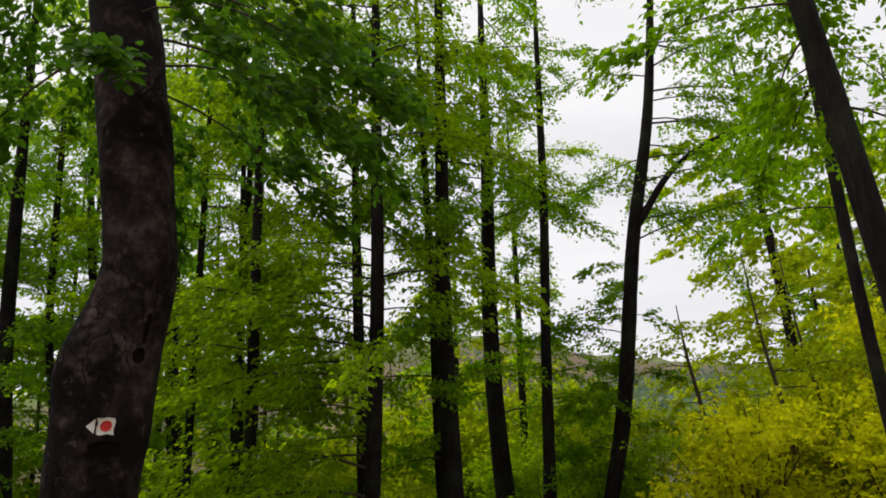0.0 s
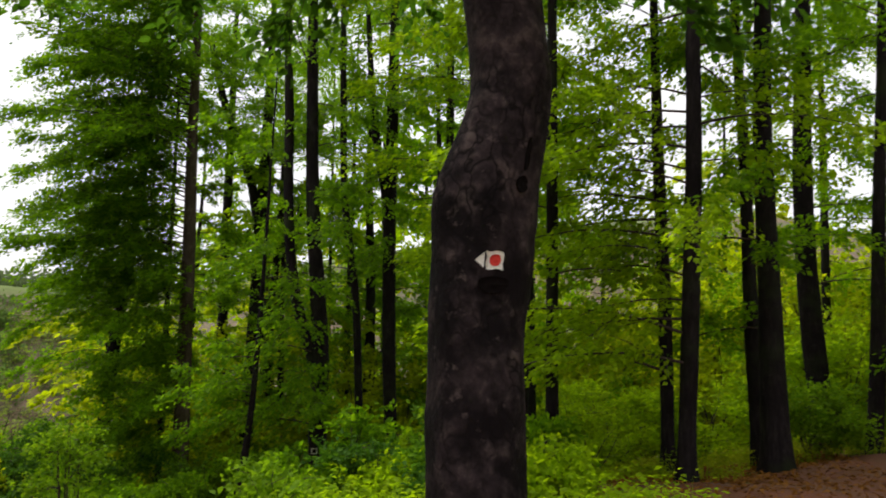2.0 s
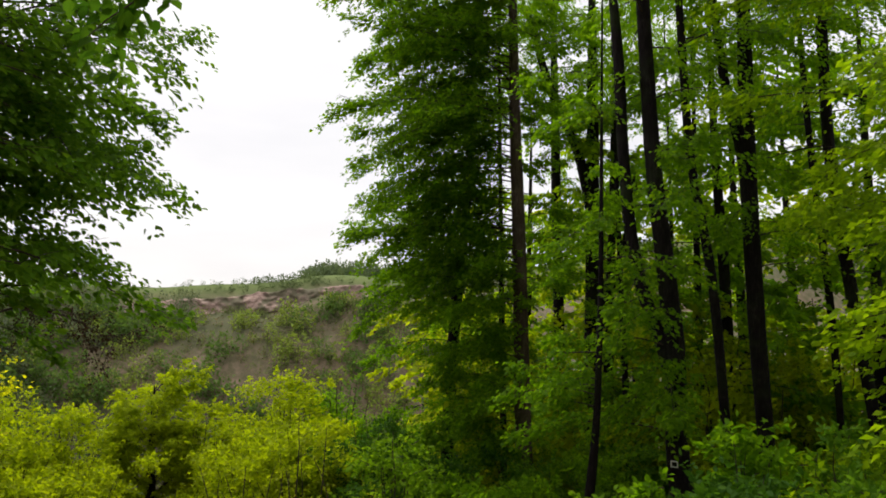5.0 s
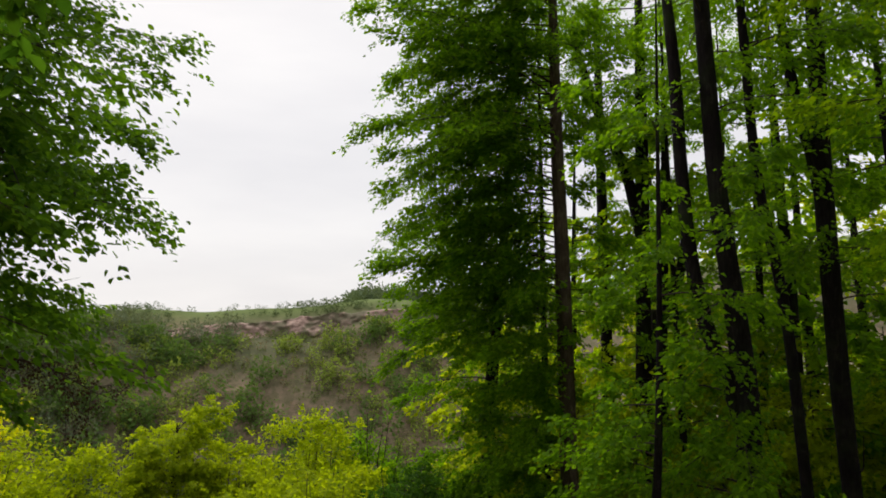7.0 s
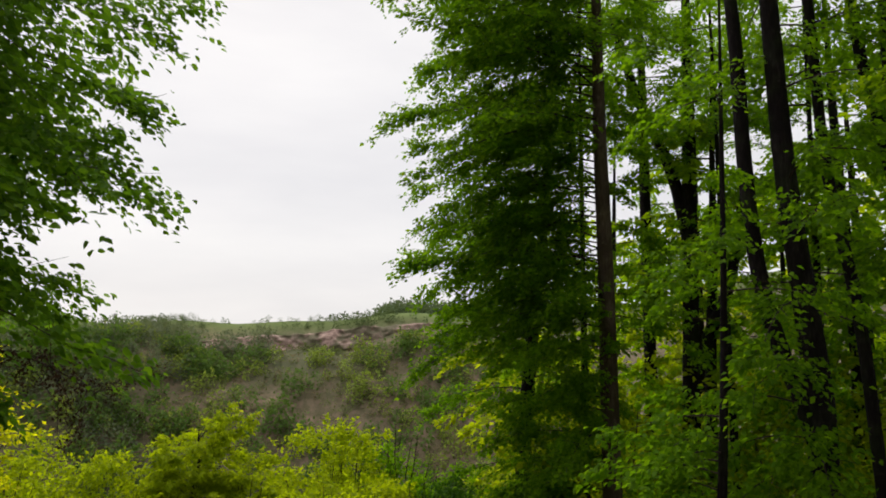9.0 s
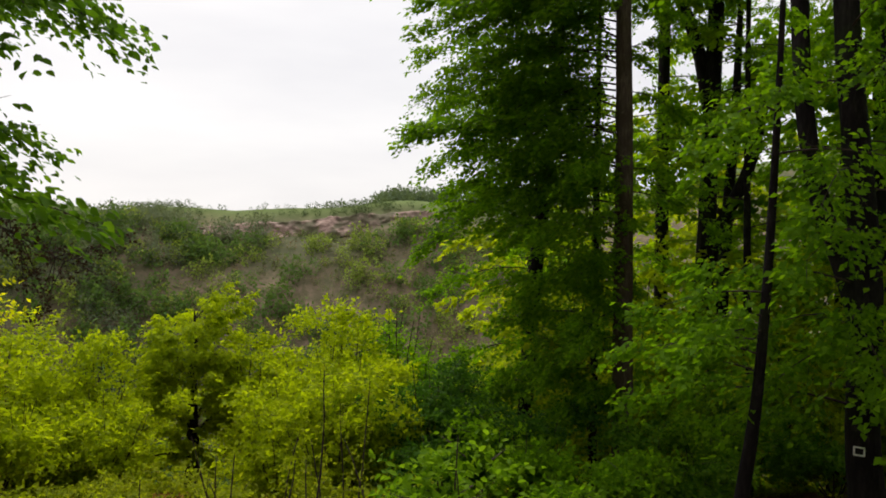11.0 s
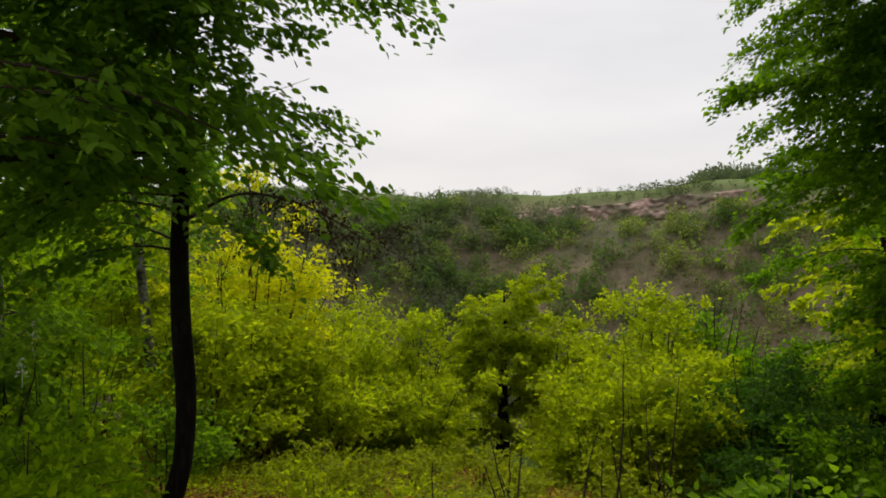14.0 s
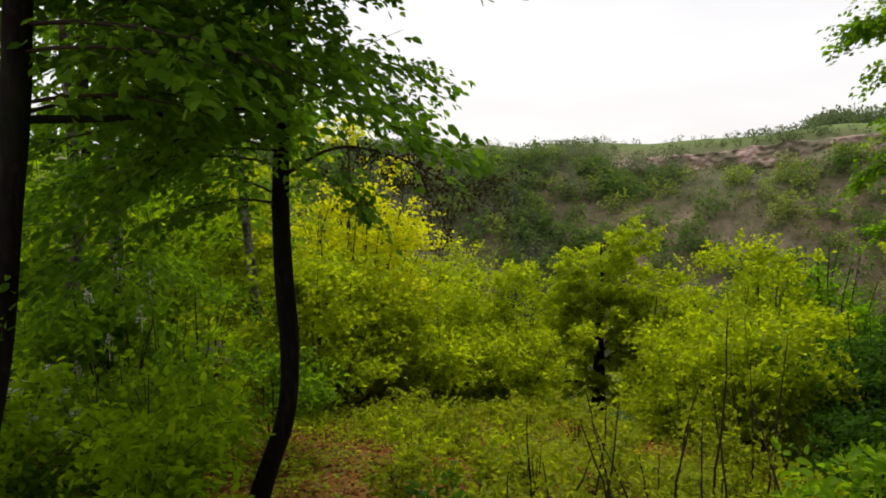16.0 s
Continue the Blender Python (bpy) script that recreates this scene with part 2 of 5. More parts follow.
def tube(curve, sides, seed=0.0, rough=0.0, flare=0.0):
    """Vertices and faces of a tapered, slightly uneven tube along curve (x, y, z, radius)."""
    c = np.asarray(curve, float)
    t = unit(np.gradient(c[:, :3], axis=0))
    a = unit(np.cross(t, np.tile([0.31, 0.95, 0.07], (len(c), 1))))
    b = np.cross(t, a)
    th = np.linspace(0, 2 * math.pi, sides, endpoint=False)
    r = c[:, 3][:, None] * np.ones(sides)
    if rough:
        zz = c[:, 2][:, None]
        r = r * (1 + rough * (np.sin(3 * th + seed + zz * 0.9) * 0.5 + np.sin(5 * th + 2.2 * seed - zz * 1.7) * 0.3 + np.sin(zz * 6 + seed + 2 * th) * 0.3))
    if flare:
        low = np.exp(-(c[:, 2] - c[:, 2].min()) / 0.22)[:, None]
        r = r * (1 + flare * low * (0.7 + 0.5 * np.cos(4 * th + seed)))
    v = c[:, None, :3] + r[:, :, None] * (np.cos(th)[:, None] * a[:, None, :] + np.sin(th)[:, None] * b[:, None, :])
    n = len(c)
    i, j = np.meshgrid(np.arange(n - 1), np.arange(sides), indexing="ij")
    k = (j + 1) % sides
    f = np.stack([i * sides + j, i * sides + k, (i + 1) * sides + k, (i + 1) * sides + j], -1).reshape(-1, 4)
    return v.reshape(-1, 3), f


class Bundle:
    """Gathers vertices and faces for one joined mesh."""

    def __init__(self):
        self.v, self.f, self.n = [], [], 0

    def add(self, v, f):
        self.v.append(v)
        self.f.append(f + self.n)
        self.n += len(v)

    def arrays(self):
        return np.concatenate(self.v), np.concatenate(self.f)


def leaf_arrays(base, axis, normal, size, wide=0.62, full=False):
    """Folded leaves: each starts at base and points along axis. full: an oval outline of six corners."""
    axis = unit(axis)
    side = unit(np.cross(axis, normal))
    nrm = np.cross(side, axis)
    L = size[:, None]
    W = L * wide * 0.5
    if full:
        pts = [base, base + axis * L * 0.28 + side * W * 0.85 + nrm * W * 0.22, base + axis * L * 0.66 + side * W * 0.78 + nrm * W * 0.16,
               base + axis * L - nrm * L * 0.12, base + axis * L * 0.66 - side * W * 0.78 + nrm * W * 0.16, base + axis * L * 0.28 - side * W * 0.85 + nrm * W * 0.22]
        idx = np.array([[0, 1, 2, 3], [0, 3, 4, 5]])
    else:
        pts = [base, base + axis * L * 0.45 + side * W + nrm * W * 0.3, base + axis * L - nrm * L * 0.1, base + axis * L * 0.45 - side * W + nrm * W * 0.3]
        idx = np.array([[0, 1, 2, 3]])
    v = np.stack(pts, 1)
    k = v.shape[1]
    f = (np.arange(len(base))[:, None, None] * k + idx[None]).reshape(-1, 4)
    return v.reshape(-1, 3), f


def spray(rng, origin, heading, length, rise, droop, leaf, wood, leaves, density=1.0, flat=0.8, full=False, radius=None, bare=0.06):
    """One bough in beech manner: a bough, twigs to both sides in a flat fan, and leaves along the twigs."""
    h = np.array([math.cos(heading), math.sin(heading), 0.0])
    bend = rng.uniform(-0.35, 0.35)
    s = np.linspace(0, 1, 7)
    turn = heading + bend * s
    step = np.stack([np.cos(turn), np.sin(turn), np.zeros(7)], 1)
    path = origin + np.concatenate([[[0, 0, 0]], np.cumsum((step[1:] + step[:-1]) / 2 * (length / 6), 0)])
    path[:, 2] += rise * s * length - droop * s**2 * length
    r0 = radius or 0.006 + 0.0045 * length
    wood.add(*tube(np.column_stack([path, r0 * (1 - 0.85 * s)]), 5))
    nt = max(6, int(length * 13 * density))
    ts = rng.uniform(bare, 1.0, nt) ** 0.85
    ts[-1] = 1.0
    k = np.clip((ts * 6).astype(int), 0, 5)
    fr = (ts * 6 - k)[:, None]
    tp = path[k] * (1 - fr) + path[k + 1] * fr
    sgn = rng.choice([-1, 1], nt)
    ang = heading + bend * ts + sgn * rng.uniform(0.5, 1.1, nt) * (1 - 0.6 * ts)
    tl = min(length, 1.9) * rng.uniform(0.2, 0.42, nt) * (1.15 - 0.6 * ts) + 0.12
    td = np.stack([np.cos(ang), np.sin(ang), rng.uniform(-0.6, 0.42, nt) + (rise - 2 * droop * ts) * 0.5], 1)
    per = max(5, int(0.5 + 15 * density))
    lf = np.linspace(0.15, 1.0, per)[None, :] + rng.uniform(-0.06, 0.06, (nt, per))
    pos = tp[:, None, :] + td[:, None, :] * (tl[:, None] * lf)[:, :, None]
    pos[:, :, 2] -= 0.12 * (lf**2) * tl[:, None]
    lean = ang[:, None] + np.where(np.arange(per) % 2, 1, -1)[None, :] * rng.uniform(0.4, 1.0, (nt, per))
    ax = np.stack([np.cos(lean), np.sin(lean), rng.uniform(-1.0, 0.05, (nt, per))], -1)
    nm = np.stack([rng.normal(0, flat, (nt, per)), rng.normal(0, flat, (nt, per)), np.ones((nt, per))], -1)
    jit = rng.normal(0, 0.02 + 0.01 * min(length, 2.0), pos.shape)
    sz = leaf * rng.uniform(0.7, 1.25, nt * per)
    leaves.add(*leaf_arrays((pos + jit).reshape(-1, 3), ax.reshape(-1, 3), nm.reshape(-1, 3), sz, full=full))
    # a few twigs stay visible as wood
    for q in range(0, nt, 5):
        end = tp[q] + td[q] * tl[q]
        mid = (tp[q] + end) / 2 + np.array([0, 0, 0.02])
        wood.add(*tube(np.array([[*tp[q], r0 * 0.32], [*mid, r0 * 0.22], [*end, r0 * 0.1]]), 3))


def at_height(curve, z):
    """The place on a trunk curve at height z."""
    order = np.argsort(curve[:, 2])
    c = curve[order]
    return np.array([np.interp(z, c[:, 2], c[:, 0]), np.interp(z, c[:, 2], c[:, 1]), z]), float(np.interp(z, c[:, 2], c[:, 3]))


def grown(nodes, top, root=0.15):
    """Trunk nodes carried down into the soil and up to the height top."""
    p = [list(q) for q in nodes]
    b = p[0]
    g = gz(b[0], b[1])
    if b[2] > g - root:
        q = p[1]
        k = (g - root - b[2]) / min(-0.3, -(q[2] - b[2]))
        k = min(k, 3.0)
        p.insert(0, [b[0] + (b[0] - q[0]) * k * 0.4, b[1] + (b[1] - q[1]) * k * 0.4, g - root, b[3] * 1.12])
    a, e = p[-2], p[-1]
    if top > e[2]:
        dz = max(0.5, e[2] - a[2])
        run = top - e[2]
        dx, dy = (e[0] - a[0]) / dz, (e[1] - a[1]) / dz
        for f in (0.5, 1.0):
            p.append([e[0] + dx * run * f * 0.6, e[1] + dy * run * f * 0.6, e[2] + run * f, e[3] * (1 - 0.8 * f)])
    return np.array(p)


def forest_tree(name, label, category, nodes, top=14.0, bark=None, foliage=None, boughs=(), limbs=(), leaf=0.09, seed=1, sides=14, group="", crown_label="", density=1.0, full=False, rough=0.06, lift=(0.05, 0.4), sag=(0.2, 0.5)):
    """A woodland tree: trunk through nodes, forks, and boughs given as (count, z from, z to, heading, spread, length from, length to)."""
    rng = np.random.default_rng(seed)
    root = new(name)
    c = curve_points(grown(nodes, top), 46)
    c[:, 3] = np.maximum(c[:, 3], 0.012)
    root.location = (c[0, 0], c[0, 1], gz(c[0, 0], c[0, 1]))
    off = np.array(root.location)
    cl = c.copy()
    cl[:, :3] -= off
    mesh_object("trunk", *tube(cl, sides, seed, rough, 0.35), bark, root)
    for nodes2 in limbs:
        q = curve_points(nodes2, 22)
        q[:, :3] -= off
        mesh_object("limb", *tube(q, 10, seed + 2.0, rough), bark, root)
    wood, leaves = Bundle(), Bundle()
    for count, z0, z1, heading, spread, l0, l1 in boughs:
        for k in range(count):
            z = z0 + (z1 - z0) * (k + rng.uniform(0.1, 0.9)) / count
            p, r = at_height(c, min(z, c[-1, 2] - 0.2))
            hd = heading + rng.uniform(-1, 1) * spread
            ln = rng.uniform(l0, l1)
            spray(rng, p - off, hd, ln, rng.uniform(*lift), rng.uniform(*sag), leaf, wood, leaves, density, full=full, radius=min(0.006 + 0.005 * ln, r * 0.5))
    if wood.n:
        tagged(mesh_object("bough_wood", *wood.arrays(), TWIG, root), kind="stuff")
    if leaves.n:
        tagged(mesh_object("crown", *leaves.arrays(), foliage, root, crown_label, shade=False), kind="stuff")
    tagged(root, label, category, group)
    return root


def shrub(name, label, category, x, y, h, r, foliage, seed, count=5000, leaf=0.07, stems=7, bark=None, group="", full=False, low=0.1, upright=0.45):
    """A many-stemmed bush with leafy shoots, uneven at the top."""
    rng = np.random.default_rng(seed)
    root = new(name)
    root.location = (x, y, gz(x, y) - 0.03)
    wood, leaves = Bundle(), Bundle()
    tips = []
    for k in range(stems):
        az = 6.283 * (k + rng.uniform(0, 0.8)) / stems
        reach = r * rng.uniform(0.15, 0.9)
        hh = h * (1 - 0.4 * (reach / r) ** 2) * rng.uniform(0.72, 1.0)
        s = np.linspace(0, 1, 6)
        p = np.stack([np.cos(az) * reach * s**0.75, np.sin(az) * reach * s**0.75, hh * s], 1)
        p[:, :2] += rng.normal(0, 0.05, (6, 2)) * s[:, None] * r
        wood.add(*tube(np.column_stack([p, (0.006 + 0.006 * h) * (1 - 0.8 * s)]), 5))
        tips.append(p)
    per = 11
    nt = count // per
    # shoots gather in clumps along the stems, with gaps between
    clumps = max(9, int(7 * h * r))
    st = rng.integers(0, stems, clumps)
    s = rng.uniform(low, 1.0, clumps) ** 0.75
    k = np.clip((s * 5).astype(int), 0, 4)
    fr = (s * 5 - k)[:, None]
    P = np.stack(tips)
    core = P[st, k] * (1 - fr) + P[st, k + 1] * fr + rng.normal(0, 0.2, (clumps, 3)) * (0.3 + s)[:, None] * r * [1, 1, 0.7]
    which = rng.integers(0, clumps, nt)
    s = s[which]
    tp = core[which] + rng.normal(0, 1.0, (nt, 3)) * (0.06 + 0.11 * r) * [1.1, 1.1, 0.6]
    tp[:, 2] = np.maximum(tp[:, 2], 0.08)
    out = unit(tp * [1, 1, 0] + rng.normal(0, 0.55 * r + 0.05, (nt, 3)) * [1, 1, 0])
    td = out * rng.uniform(0.4, 1.2, (nt, 1)) + np.array([0, 0, 1.0]) * rng.uniform(0.0, 1.0, (nt, 1)) * upright
    td = unit(td)
    tl = (0.17 + 0.22 * r) * rng.uniform(0.4, 1.3, nt) * (1.2 - 0.5 * s)
    for q in range(0, nt, 4):
        e = tp[q] + td[q] * tl[q]
        wood.add(*tube(np.array([[*tp[q], 0.006], [*((tp[q] + e) / 2), 0.004], [*e, 0.002]]), 3))
    lf = np.linspace(0.2, 1.0, per)[None, :]
    pos = tp[:, None, :] + td[:, None, :] * (tl[:, None] * lf)[:, :, None] + rng.normal(0, 0.02 + 0.02 * r, (nt, per, 3))
    ax = td[:, None, :] + rng.normal(0, 0.8, (nt, per, 3))
    ax[:, :, 2] -= 0.3
    nm = rng.normal(0, 0.75, (nt, per, 3)) + [0, 0, 1]
    leaves.add(*leaf_arrays(pos.reshape(-1, 3), ax.reshape(-1, 3), nm.reshape(-1, 3), leaf * rng.uniform(0.7, 1.3, nt * per), full=full))
    tagged(mesh_object("stem_wood", *wood.arrays(), bark or TWIG, root), kind="stuff")
    tagged(mesh_object("foliage", *leaves.arrays(), foliage, root, shade=False), kind="stuff")
    tagged(root, label, category, group)
    return root


# ---------------------------------------------------------------- ground, trail, far slope
def ground_material():
    m, n, l, b, out = nodes_of("woodland_ground")
    co = n.new("ShaderNodeTexCoord")
    at = n.new("ShaderNodeAttribute")
    at.attribute_name = "cover"
    sep = n.new("ShaderNodeSeparateColor")
    l.new(at.outputs["Color"], sep.inputs["Color"])
    v = co.outputs["Object"]
    fine, mid = noise_tex(n, l, v, 9.0, 8, 0.7), noise_tex(n, l, v, 1.3, 5, 0.6)
    litter = ramp(n, l, fine, [(0.3, (0.06, 0.028, 0.012)), (0.5, (0.14, 0.065, 0.026)), (0.72, (0.23, 0.12, 0.05))])
    green = ramp(n, l, fine, [(0.3, (0.05, 0.075, 0.006)), (0.6, (0.11, 0.15, 0.010)), (0.8, (0.17, 0.20, 0.02))])
    near = mix_col(n, l, ramp(n, l, mid, [(0.47, (0, 0, 0)), (0.63, (0.75, 0.75, 0.75))]), litter, green)
    f1, f2 = noise_tex(n, l, v, 0.09, 8, 0.65), noise_tex(n, l, v, 0.022, 5, 0.6)
    f3 = noise_tex(n, l, v, 0.35, 6, 0.7)
    # Scrub tones are raised in place of haze over the far slope.
    scrub = ramp(n, l, f3, [(0.32, (0.075, 0.078, 0.035)), (0.5, (0.15, 0.118, 0.075)), (0.68, (0.23, 0.16, 0.12))])
    scrub = mix_col(n, l, ramp(n, l, f1, [(0.58, (0, 0, 0)), (0.68, (0.5, 0.5, 0.5))]), scrub, (0.30, 0.20, 0.16))
    scrub = mix_col(n, l, ramp(n, l, f2, [(0.42, (0, 0, 0)), (0.6, (0.7, 0.7, 0.7))]), scrub, (0.075, 0.09, 0.045))
    meadow = ramp(n, l, f1, [(0.3, (0.08, 0.11, 0.035)), (0.7, (0.14, 0.18, 0.06))])
    col = mix_col(n, l, sep.outputs["Red"], near, scrub)
    col = mix_col(n, l, sep.outputs["Green"], col, meadow)
    l.new(col, b.inputs["Base Color"])
    b.inputs["Roughness"].default_value = 0.95
    b.inputs["Specular IOR Level"].default_value = 0.1
    bp = n.new("ShaderNodeBump")
    bp.inputs["Strength"].default_value, bp.inputs["Distance"].default_value = 0.6, 0.05
    l.new(fine, bp.inputs["Height"])
    l.new(bp.outputs["Normal"], b.inputs["Normal"])
    return m


def build_ground():
    rad = np.concatenate([[0], np.geomspace(0.35, 60, 120), np.geomspace(62, 420, 150), np.geomspace(430, 4500, 30)])
    th = np.linspace(0, 2 * math.pi, 300, endpoint=False)
    R, TH = np.meshgrid(rad, th, indexing="ij")
    x, y = -2 + R * np.cos(TH), 6 + R * np.sin(TH)
    z = ground_z(x, y)
    i, j = np.meshgrid(np.arange(len(rad) - 1), np.arange(len(th)), indexing="ij")
    k = (j + 1) % len(th)
    f = np.stack([i * 300 + j, (i + 1) * 300 + j, (i + 1) * 300 + k, i * 300 + k], -1).reshape(-1, 4)
    ob = mesh_object("ground", np.stack([x, y, z], -1).reshape(-1, 3), f, ground_material())
    u, v = (y - x) / math.sqrt(2), (x + y) / math.sqrt(2)
    far = smooth(R, 45, 80)
    mead = smooth(u, 268, 282)
    data = np.stack([far, mead, np.zeros_like(far), np.ones_like(far)], -1).reshape(-1, 4).astype(np.float32)
    a = ob.data.color_attributes.new("cover", "FLOAT_COLOR", "POINT")
    a.data.foreach_set("color", data.ravel())
    tagged(ob, "brown leaf-littered woodland ground falling to a scrubby valley", "ground", kind="structure")


build_ground()


TRAIL_LINE = [(3.3, -9, 0, 0.6), (2.2, -2, 0, 0.6), (2.9, 3.5, 0, 0.8), (3.2, 7.4, 0, 1.3), (1.0, 9.6, 0, 0.8), (-2.4, 10.9, 0, 0.6), (-5.0, 12.6, 0, 0.6), (-5.9, 16, 0, 0.7), (-6.0, 19, 0, 0.8), (-5.6, 24, 0, 0.5)]
SIDE_LINE = [(3.3, 6.6, 0, 1.1), (4.2, 9.0, 0, 1.6), (5.0, 11.4, 0, 1.1), (6.4, 12.4, 0, 0.7), (9.0, 13.4, 0, 0.5)]


def build_trail(name, label, line, lift):
    """A trodden earth trail winding between the trunks."""
    c = curve_points(line, 150)
    t = unit(np.gradient(c[:, :2], axis=0))
    nrm = np.stack([-t[:, 1], t[:, 0]], 1)
    w = np.linspace(-1, 1, 13)
    edge = 1 + 0.18 * np.sin(np.arange(150) * 0.55)[:, None] + 0.12 * np.sin(np.arange(150) * 1.7 + 1)[:, None]
    xy = c[:, None, :2] + nrm[:, None, :] * (w[None, :] * c[:, 3][:, None] * edge)[:, :, None]
    z = ground_z(xy[..., 0], xy[..., 1]) + lift - 0.07 * np.abs(w)[None, :] ** 4 - 0.02 * (1 - w**2)[None, :]
    i, j = np.meshgrid(np.arange(149), np.arange(12), indexing="ij")
    f = np.stack([i * 13 + j, i * 13 + j + 1, (i + 1) * 13 + j + 1, (i + 1) * 13 + j], -1).reshape(-1, 4)
    m, n, l, b, out = nodes_of("red_brown_earth")
    co = n.new("ShaderNodeTexCoord")
    fine, broad = noise_tex(n, l, co.outputs["Object"], 14, 8, 0.7), noise_tex(n, l, co.outputs["Object"], 1.6, 4)
    col = ramp(n, l, fine, [(0.3, (0.08, 0.024, 0.012)), (0.55, (0.15, 0.045, 0.022)), (0.8, (0.22, 0.08, 0.042))])
    l.new(mix_col(n, l, ramp(n, l, broad, [(0.4, (0, 0, 0)), (0.65, (0.5, 0.5, 0.5))]), col, (0.09, 0.05, 0.02)), b.inputs["Base Color"])
    b.inputs["Roughness"].default_value = 0.95
    bp = n.new("ShaderNodeBump")
    bp.inputs["Strength"].default_value, bp.inputs["Distance"].default_value = 0.7, 0.03
    l.new(fine, bp.inputs["Height"])
    l.new(bp.outputs["Normal"], b.inputs["Normal"])
    ob = mesh_object(name, np.concatenate([xy, z[..., None]], -1).reshape(-1, 3), f, m)
    tagged(ob, label, "trail", kind="structure")


build_trail("trail", "trodden red-brown earth trail between the trees", TRAIL_LINE, 0.045)
build_trail("side_trail", "bare red-brown earth fork of the trail", SIDE_LINE, 0.053)


def build_cliff():
    """The pale rock band under the rim of the far slope, in broken ledges."""
    m, n, l, b, out = nodes_of("pale_pink_rock")
    co = n.new("ShaderNodeTexCoord")
    mp = n.new("ShaderNodeMapping")
    mp.inputs["Scale"].default_value = (0.35, 0.35, 0.8)
    l.new(co.outputs["Object"], mp.inputs["Vector"])
    a, c2 = noise_tex(n, l, mp.outputs["Vector"], 0.9, 7, 0.65), noise_tex(n, l, co.outputs["Object"], 0.12, 5, 0.6)
    col = ramp(n, l, a, [(0.36, (0.14, 0.09, 0.075)), (0.5, (0.29, 0.195, 0.16)), (0.66, (0.42, 0.31, 0.26))])
    l.new(mix_col(n, l, ramp(n, l, c2, [(0.42, (0, 0, 0)), (0.52, (0.9, 0.9, 0.9))]), col, (0.09, 0.085, 0.045)), b.inputs["Base Color"])
    b.inputs["Roughness"].default_value = 0.95
    vs = np.linspace(-78, 26, 260)
    hs = np.linspace(0, 1, 16)
    V, H = np.meshgrid(vs, hs, indexing="ij")
    rough = np.array([[noise.fractal(Vector((p * 0.09, q * 1.5, 3.1)), 0.7, 2.1, 6) for p, q in zip(pr, qr)] for pr, qr in zip(V, H)])
    chip = np.array([[noise.noise(Vector((p * 0.55, q * 7.0, 8.7))) for p, q in zip(pr, qr)] for pr, qr in zip(V, H)])
    U = 249 + H * 4.0 + 1.1 * rough + 0.9 * chip
    tall = 5.6 + 0.9 * rough[:, :1] - 4.8 * smooth(-V, 40, 78)
    x, y = (V - U) / math.sqrt(2), (V + U) / math.sqrt(2)
    base = ground_z((vs - 250) / math.sqrt(2), (vs + 250) / math.sqrt(2))[:, None]
    base = np.convolve(np.pad(base[:, 0], 60, mode="edge"), np.ones(121) / 121, mode="valid")[:, None]
    z = base - 1.5 + H * (tall + 1.5)
    i, j = np.meshgrid(np.arange(259), np.arange(15), indexing="ij")
    f = np.stack([i * 16 + j, (i + 1) * 16 + j, (i + 1) * 16 + j + 1, i * 16 + j + 1], -1).reshape(-1, 4)
    top = np.stack([(vs - 264) / math.sqrt(2), (vs + 264) / math.sqrt(2), ground_z((vs - 264) / math.sqrt(2), (vs + 264) / math.sqrt(2)) - 2], -1)
    nv = V.size
    k = np.arange(259)
    cap = np.stack([k * 16 + 15, (k + 1) * 16 + 15, nv + k + 1, nv + k], -1)
    ob = mesh_object("cliff", np.concatenate([np.stack([x, y, z], -1).reshape(-1, 3), top]), np.concatenate([f, cap]), m, shade=False)
    tagged(ob, "pale pinkish rock face along the far valley rim", "cliff", kind="structure")


build_cliff()


def far_woods(name, label, colour, spots, size, seed, tall=1.0, pieces=46, grain=0.24):
    """Trees and scrub on the far slope, each a loose clump of leaf tufts; too many to count."""
    rng = np.random.default_rng(seed)
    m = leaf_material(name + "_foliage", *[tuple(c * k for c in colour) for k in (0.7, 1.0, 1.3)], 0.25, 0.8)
    n = len(spots)
    sz = size * rng.uniform(0.55, 1.35, n)
    d = unit(rng.normal(0, 1, (n, pieces, 3)))
    rad = rng.uniform(0.45, 1.0, (n, pieces, 1))
    lump = 1 + 0.35 * np.sin(d[..., :1] * 5 + rng.uniform(0, 6, (n, 1, 1))) * np.cos(d[..., 1:2] * 4)
    pos = d * rad * lump * sz[:, None, None] * np.array([0.55, 0.55, 0.55 * tall])
    pos = pos + np.column_stack([spots, ground_z(spots[:, 0], spots[:, 1]) + sz * 0.42 * tall])[:, None, :]
    leaf = (grain * sz[:, None] * rng.uniform(0.6, 1.2, (n, pieces))).ravel()
    v, f = leaf_arrays(pos.reshape(-1, 3), (d + rng.normal(0, 0.6, d.shape)).reshape(-1, 3), rng.normal(0, 0.6, (n * pieces, 3)) + [0, 0, 1], leaf, 0.8)
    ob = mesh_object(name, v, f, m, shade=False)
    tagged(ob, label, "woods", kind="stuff")


